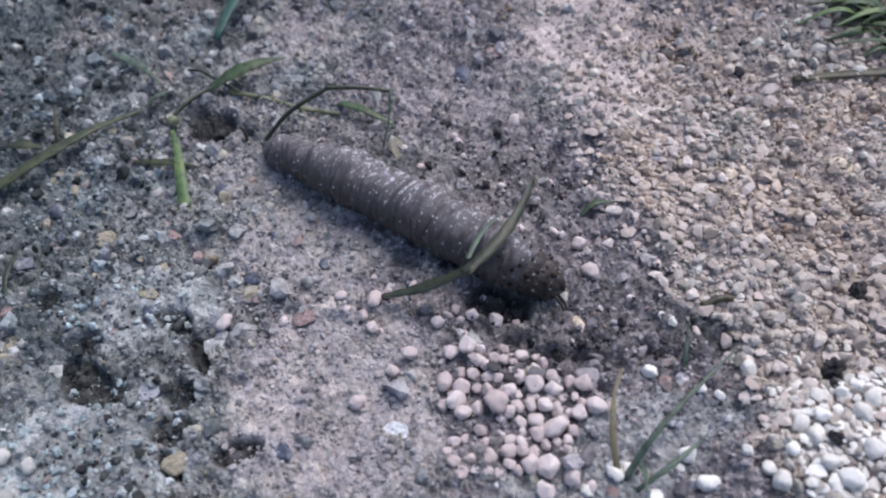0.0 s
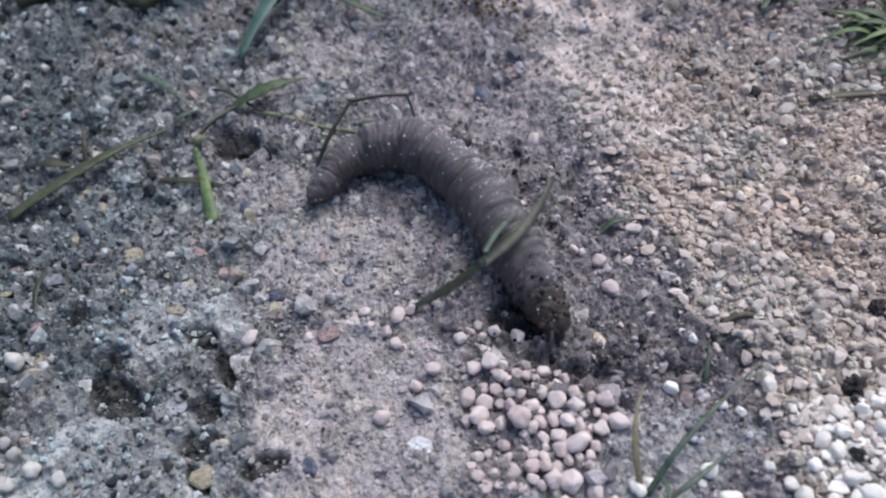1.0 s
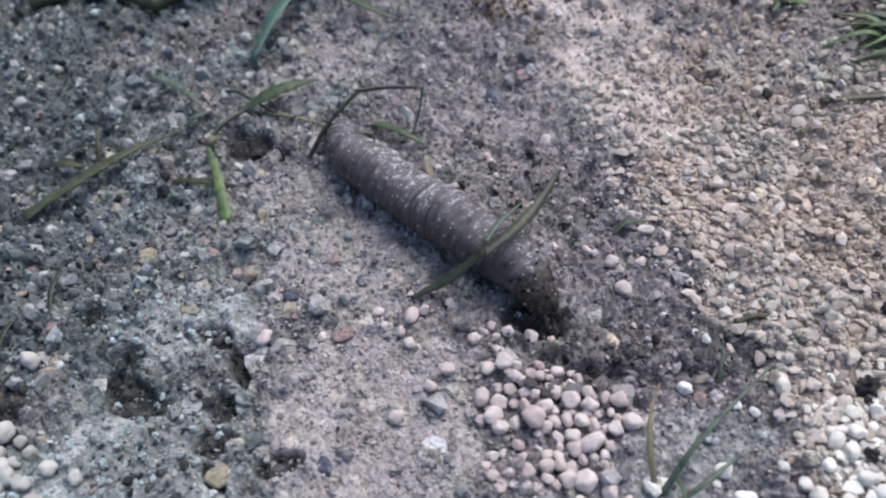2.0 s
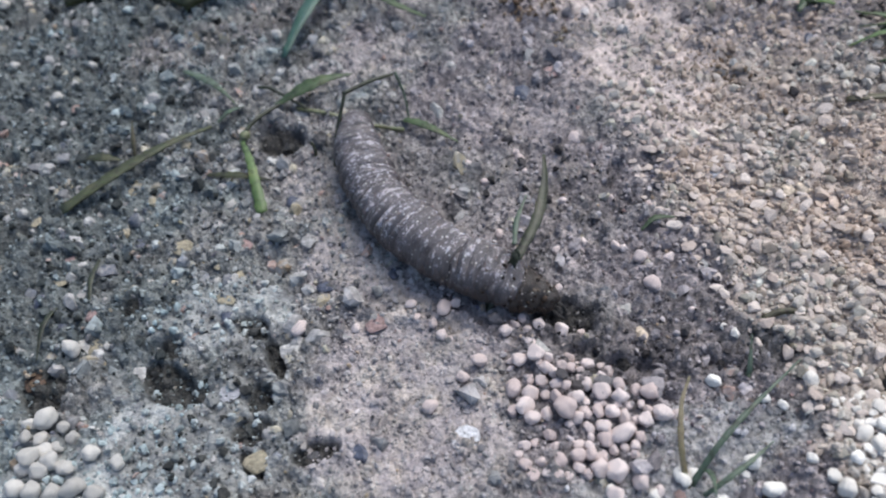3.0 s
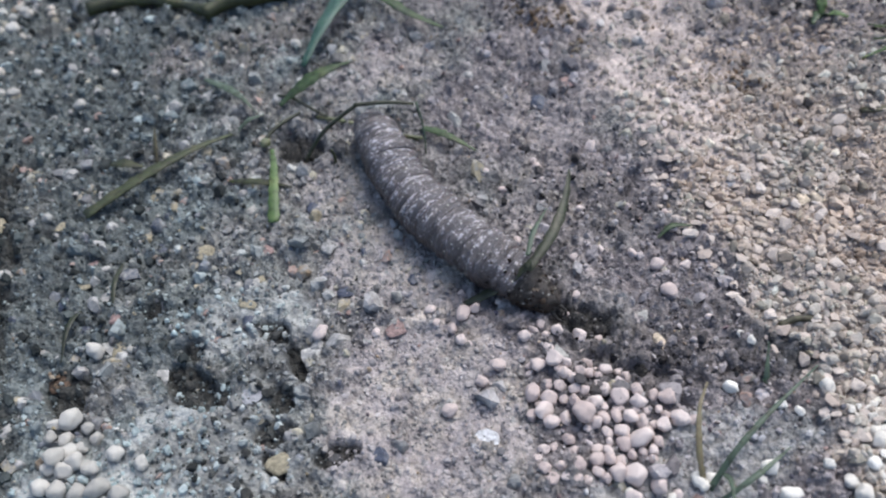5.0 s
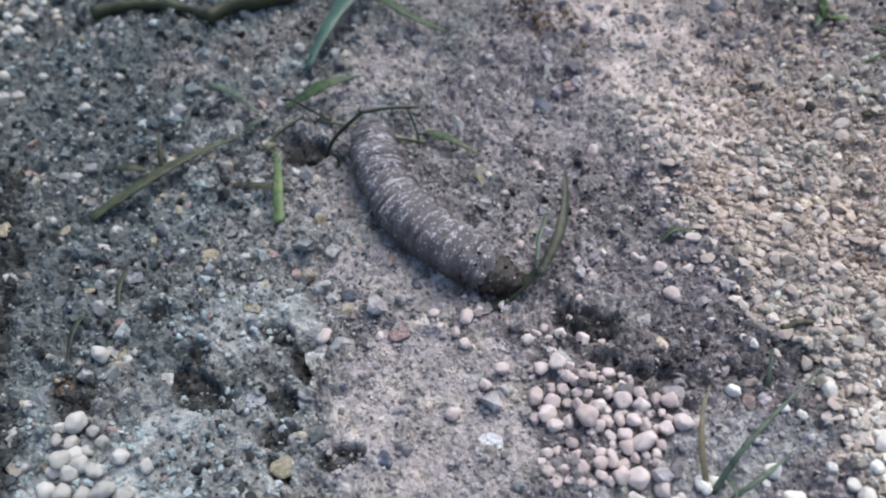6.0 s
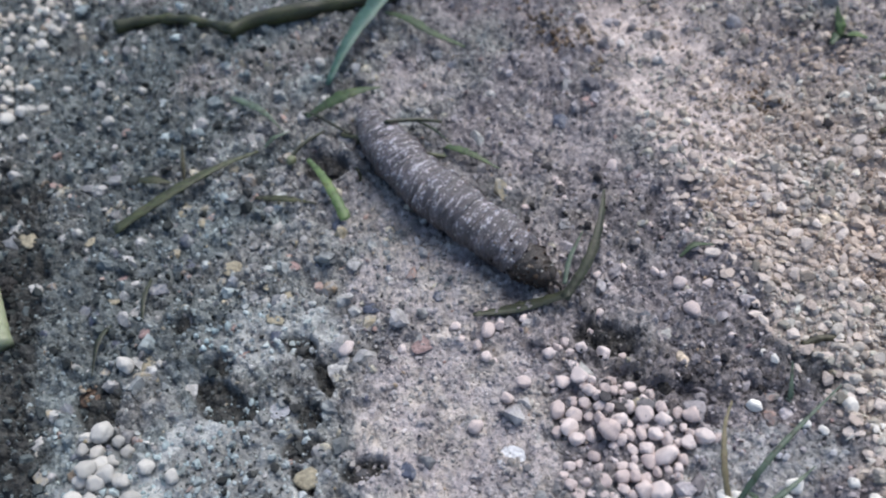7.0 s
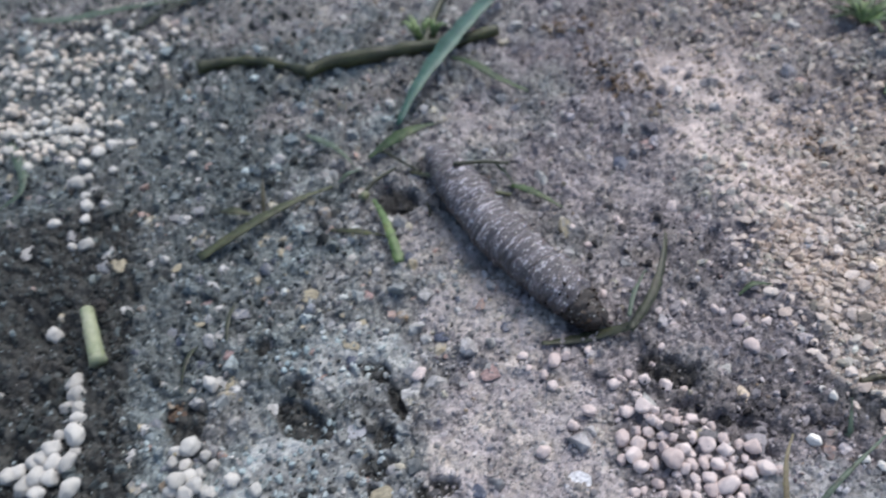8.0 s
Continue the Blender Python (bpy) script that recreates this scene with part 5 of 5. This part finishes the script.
bend(6.5, 0, (-1.94, 7.08), (-1.73, 6.39), (-1.42, 5.76), (-1.02, 5.29), (-0.58, 4.94), (-0.16, 4.66))
bend(7.0, 8, (-2.05, 7.54), (-1.72, 6.75), (-1.32, 6.09), (-0.89, 5.57), (-0.44, 5.09), (-0.05, 4.62))
bend(7.5, 8, (-2.02, 7.50), (-1.70, 6.70), (-1.31, 6.05), (-0.87, 5.53), (-0.42, 5.05), (-0.05, 4.58))
bend(8.0, 12, (-2.05, 7.62), (-1.71, 6.78), (-1.33, 6.03), (-0.92, 5.44), (-0.54, 4.94), (-0.19, 4.52))


def along(points, tuck):
    """Place and way of each ring on the line; tuck: how far the slim tail is drawn into the wide rings, from 0 to 1."""
    n = PIECES * 10
    c, _ = curve([(p[0], p[1], 0.0) for p in points], n + 1)
    for k in range(PIECES):
        s = (k + 0.5) / PIECES
        i = int(n * ((1 - tuck) * s + tuck * float(np.interp(s, [0, 0.2, 0.5, 1], [0.04, 0.09, 0.45, 1]))))
        yield c[i], c[min(n, i + 5)] - c[max(0, i - 5)]


def larva_rows():
    rows = [[] for _ in range(PIECES)]
    base = Vector(LARVA_AT)
    for t, roll, points in BENDS:
        tuck = float(np.interp(t, [0, 1.5, 2.8, 3.5, 6.5, 7.0, 8.0], [0.1, 0.2, 0.4, 1.0, 1.0, 0.4, 0.1]))
        for k, (p, way) in enumerate(along(points, tuck)):
            s = (k + 0.5) / PIECES
            z = girth(s) * 0.93 + 0.02 + 0.6 * float(np.clip(height(p[0], p[1]), -0.03, 0.06))
            z -= float(np.interp(t, [4.7, 5.8, 6.5, 7.0], [0, 0.08, 0.08, 0.0]))
            z += tuck * 0.5 * max(0.0, 0.27 - girth(s)) * (s < 0.3)
            x = Vector((way[0], way[1], 0)).normalized()
            m = Matrix((x, Vector((0, 0, 1)).cross(x), Vector((0, 0, 1)))).transposed().to_4x4()
            rows[k].append((t, Matrix.Translation((Vector((p[0], p[1], z)) - base) * CM) @ m @ pose(0, 0, 0, roll)))
    return rows


def between(a, b, base, roll=0.0):
    """The pose of a piece whose x axis runs from a to b, in the space of a thing at base."""
    x = (Vector(b) - Vector(a)).normalized()
    y = Vector((0, 0, 1)).cross(x).normalized()
    return Matrix.Translation((Vector(a) - Vector(base)) * CM) @ Matrix((x, y, x.cross(y))).transposed().to_4x4() @ pose(0, 0, 0, roll)


def motions():
    for ob, rows in zip(rings, larva_rows()):
        walk(ob, rows)
    b0 = (-0.73, 4.11, 0.08)
    low, high = [], []
    for t, a, b, c in [
        (0.0, (-0.73, 4.11, 0.08), (0.19, 3.94, 0.66), (0.93, 4.92, 0.62)),
        (0.4, (-0.61, 4.05, 0.08), (0.16, 4.04, 0.66), (0.83, 5.16, 0.60)),
        (0.6, (-0.70, 4.10, 0.08), (0.07, 4.07, 0.60), (0.80, 5.22, 0.60)),
        (0.8, (-0.67, 4.11, 0.08), (0.24, 4.07, 0.60), (0.94, 4.93, 0.60)),
        (1.0, (-0.54, 4.21, 0.08), (0.16, 4.22, 0.66), (0.97, 5.17, 0.60)),
        (1.2, (-0.88, 4.47, 0.08), (-0.11, 4.59, 0.68), (0.35, 5.23, 0.66)),
        (1.5, (-0.82, 4.41, 0.08), (0.04, 4.41, 0.68), (0.78, 5.17, 0.62)),
        (2.8, (-0.34, 4.20, 0.10), (0.05, 4.31, 0.66), (0.65, 5.33, 0.70)),
        (3.0, (-0.29, 4.08, 0.10), (0.05, 4.26, 0.66), (0.59, 5.78, 0.70)),
        (3.5, (-0.43, 4.28, 0.10), (0.03, 4.21, 0.66), (0.70, 5.39, 0.70)),
        (4.0, (-0.44, 4.31, 0.10), (0.04, 4.24, 0.66), (0.69, 5.45, 0.70)),
        (4.5, (-0.59, 4.29, 0.10), (-0.04, 4.21, 0.66), (0.65, 5.48, 0.70)),
        (6.0, (-0.45, 4.23, 0.08), (0.08, 4.44, 0.30), (0.62, 5.92, 0.50)),
        (6.5, (-0.47, 4.28, 0.08), (0.12, 4.47, 0.20), (0.68, 5.65, 0.50)),
        (7.0, (-0.71, 4.34, 0.08), (0.13, 4.39, 0.20), (0.68, 5.47, 0.50)),
        (7.5, (-0.69, 4.33, 0.08), (0.12, 4.40, 0.20), (0.66, 5.42, 0.50)),
        (8.0, (-0.66, 4.37, 0.08), (0.15, 4.42, 0.20), (0.76, 5.65, 0.40)),
    ]:
        low.append((t, Matrix.Translation((Vector(b) - Vector(a)) * CM) @ between(a, b, b0)))
        high.append((t, between(b, c, b0)))
    walk(lower_half, low)
    walk(upper_half, high)
    a0 = (-1.96, 6.34, 0.10)
    low, high, hang = [], [], []
    for t, a, b, c, d in [
        (0.0, (-1.96, 6.34, 0.10), (-1.05, 6.55, 0.62), (-0.38, 6.52, 0.50), (-0.56, 5.91, 0.05)),
        (0.6, (-1.61, 6.47, 0.20), (-0.99, 6.67, 0.70), (-0.32, 6.71, 0.55), (-0.38, 6.45, 0.10)),
        (1.0, (-1.40, 6.23, 0.30), (-1.05, 6.66, 0.62), (-0.42, 6.79, 0.50), (-0.38, 6.57, 0.10)),
        (1.5, (-1.54, 6.50, 0.30), (-0.93, 6.86, 0.62), (-0.13, 6.81, 0.50), (-0.38, 6.56, 0.10)),
        (3.0, (-1.79, 6.50, 0.20), (-1.64, 6.85, 0.62), (-1.05, 7.24, 0.50), (-0.97, 6.96, 0.10)),
        (3.5, (-1.78, 6.46, -0.15), (-1.58, 6.63, 0.52), (-1.00, 6.74, 0.60), (-0.90, 6.40, 0.05)),
        (4.5, (-2.37, 6.57, 0.20), (-1.75, 6.83, 0.62), (-0.99, 6.85, 0.50), (-0.95, 6.42, 0.05)),
        (6.0, (-2.07, 6.74, 0.20), (-1.72, 6.77, 0.60), (-1.19, 6.87, 0.50), (-1.11, 6.66, 0.05)),
        (6.5, (-2.49, 7.10, 0.10), (-1.76, 7.12, 0.60), (-1.13, 6.94, 0.40), (-0.98, 6.80, 0.05)),
        (7.0, (-2.07, 7.10, 0.10), (-1.66, 6.83, 0.62), (-1.30, 6.91, 0.50), (-0.99, 6.99, 0.05)),
        (8.0, (-1.86, 6.81, 0.10), (-1.70, 6.78, 0.62), (-1.20, 6.81, 0.55), (-0.96, 6.86, 0.05)),
    ]:
        low.append((t, Matrix.Translation((Vector(b) - Vector(a)) * CM) @ between(a, b, a0)))
        high.append((t, between(b, c, a0)))
        hang.append((t, between(c, d, a0)))
    walk(arch_rise, low)
    walk(arch_fall, high)
    walk(arch_tip, hang)
    walk(sprig_leaf, [(t, between(a, b, SPRIG)) for t, a, b in [
        (0.0, (-2.96, 6.70, 0.12), (-2.72, 5.58, 0.05)), (1.5, (-3.00, 6.74, 0.12), (-2.70, 5.65, 0.05)), (3.5, (-2.98, 6.77, 0.12), (-2.66, 5.61, 0.05)), (4.5, (-2.87, 6.72, 0.12), (-2.79, 5.72, 0.08)),
        (6.0, (-2.88, 6.76, 0.12), (-2.78, 5.86, 0.12)), (6.5, (-2.81, 6.74, 0.12), (-2.66, 5.75, 0.10)), (7.0, (-2.75, 6.84, 0.12), (-2.30, 5.92, 0.10)), (8.0, (-2.84, 6.76, 0.12), (-2.52, 5.85, 0.10))]])
    walk(sprig_up, [(t, between(a, b, SPRIG)) for t, a, b in [
        (0.0, (-2.57, 7.30, 0.12), (-1.69, 7.67, 0.15)), (1.5, (-2.60, 7.31, 0.12), (-1.65, 7.69, 0.15)), (3.0, (-2.55, 7.34, 0.12), (-1.69, 7.70, 0.15)), (4.5, (-2.76, 7.56, 0.12), (-2.06, 7.96, 0.3)),
        (6.0, (-2.73, 7.56, 0.12), (-1.80, 7.91, 0.2)), (6.5, (-2.68, 7.66, 0.12), (-1.96, 8.08, 0.3)), (7.0, (-2.74, 7.66, 0.12), (-1.83, 7.97, 0.2)), (8.0, (-2.88, 7.63, 0.12), (-2.09, 8.05, 0.2))]])


motions()
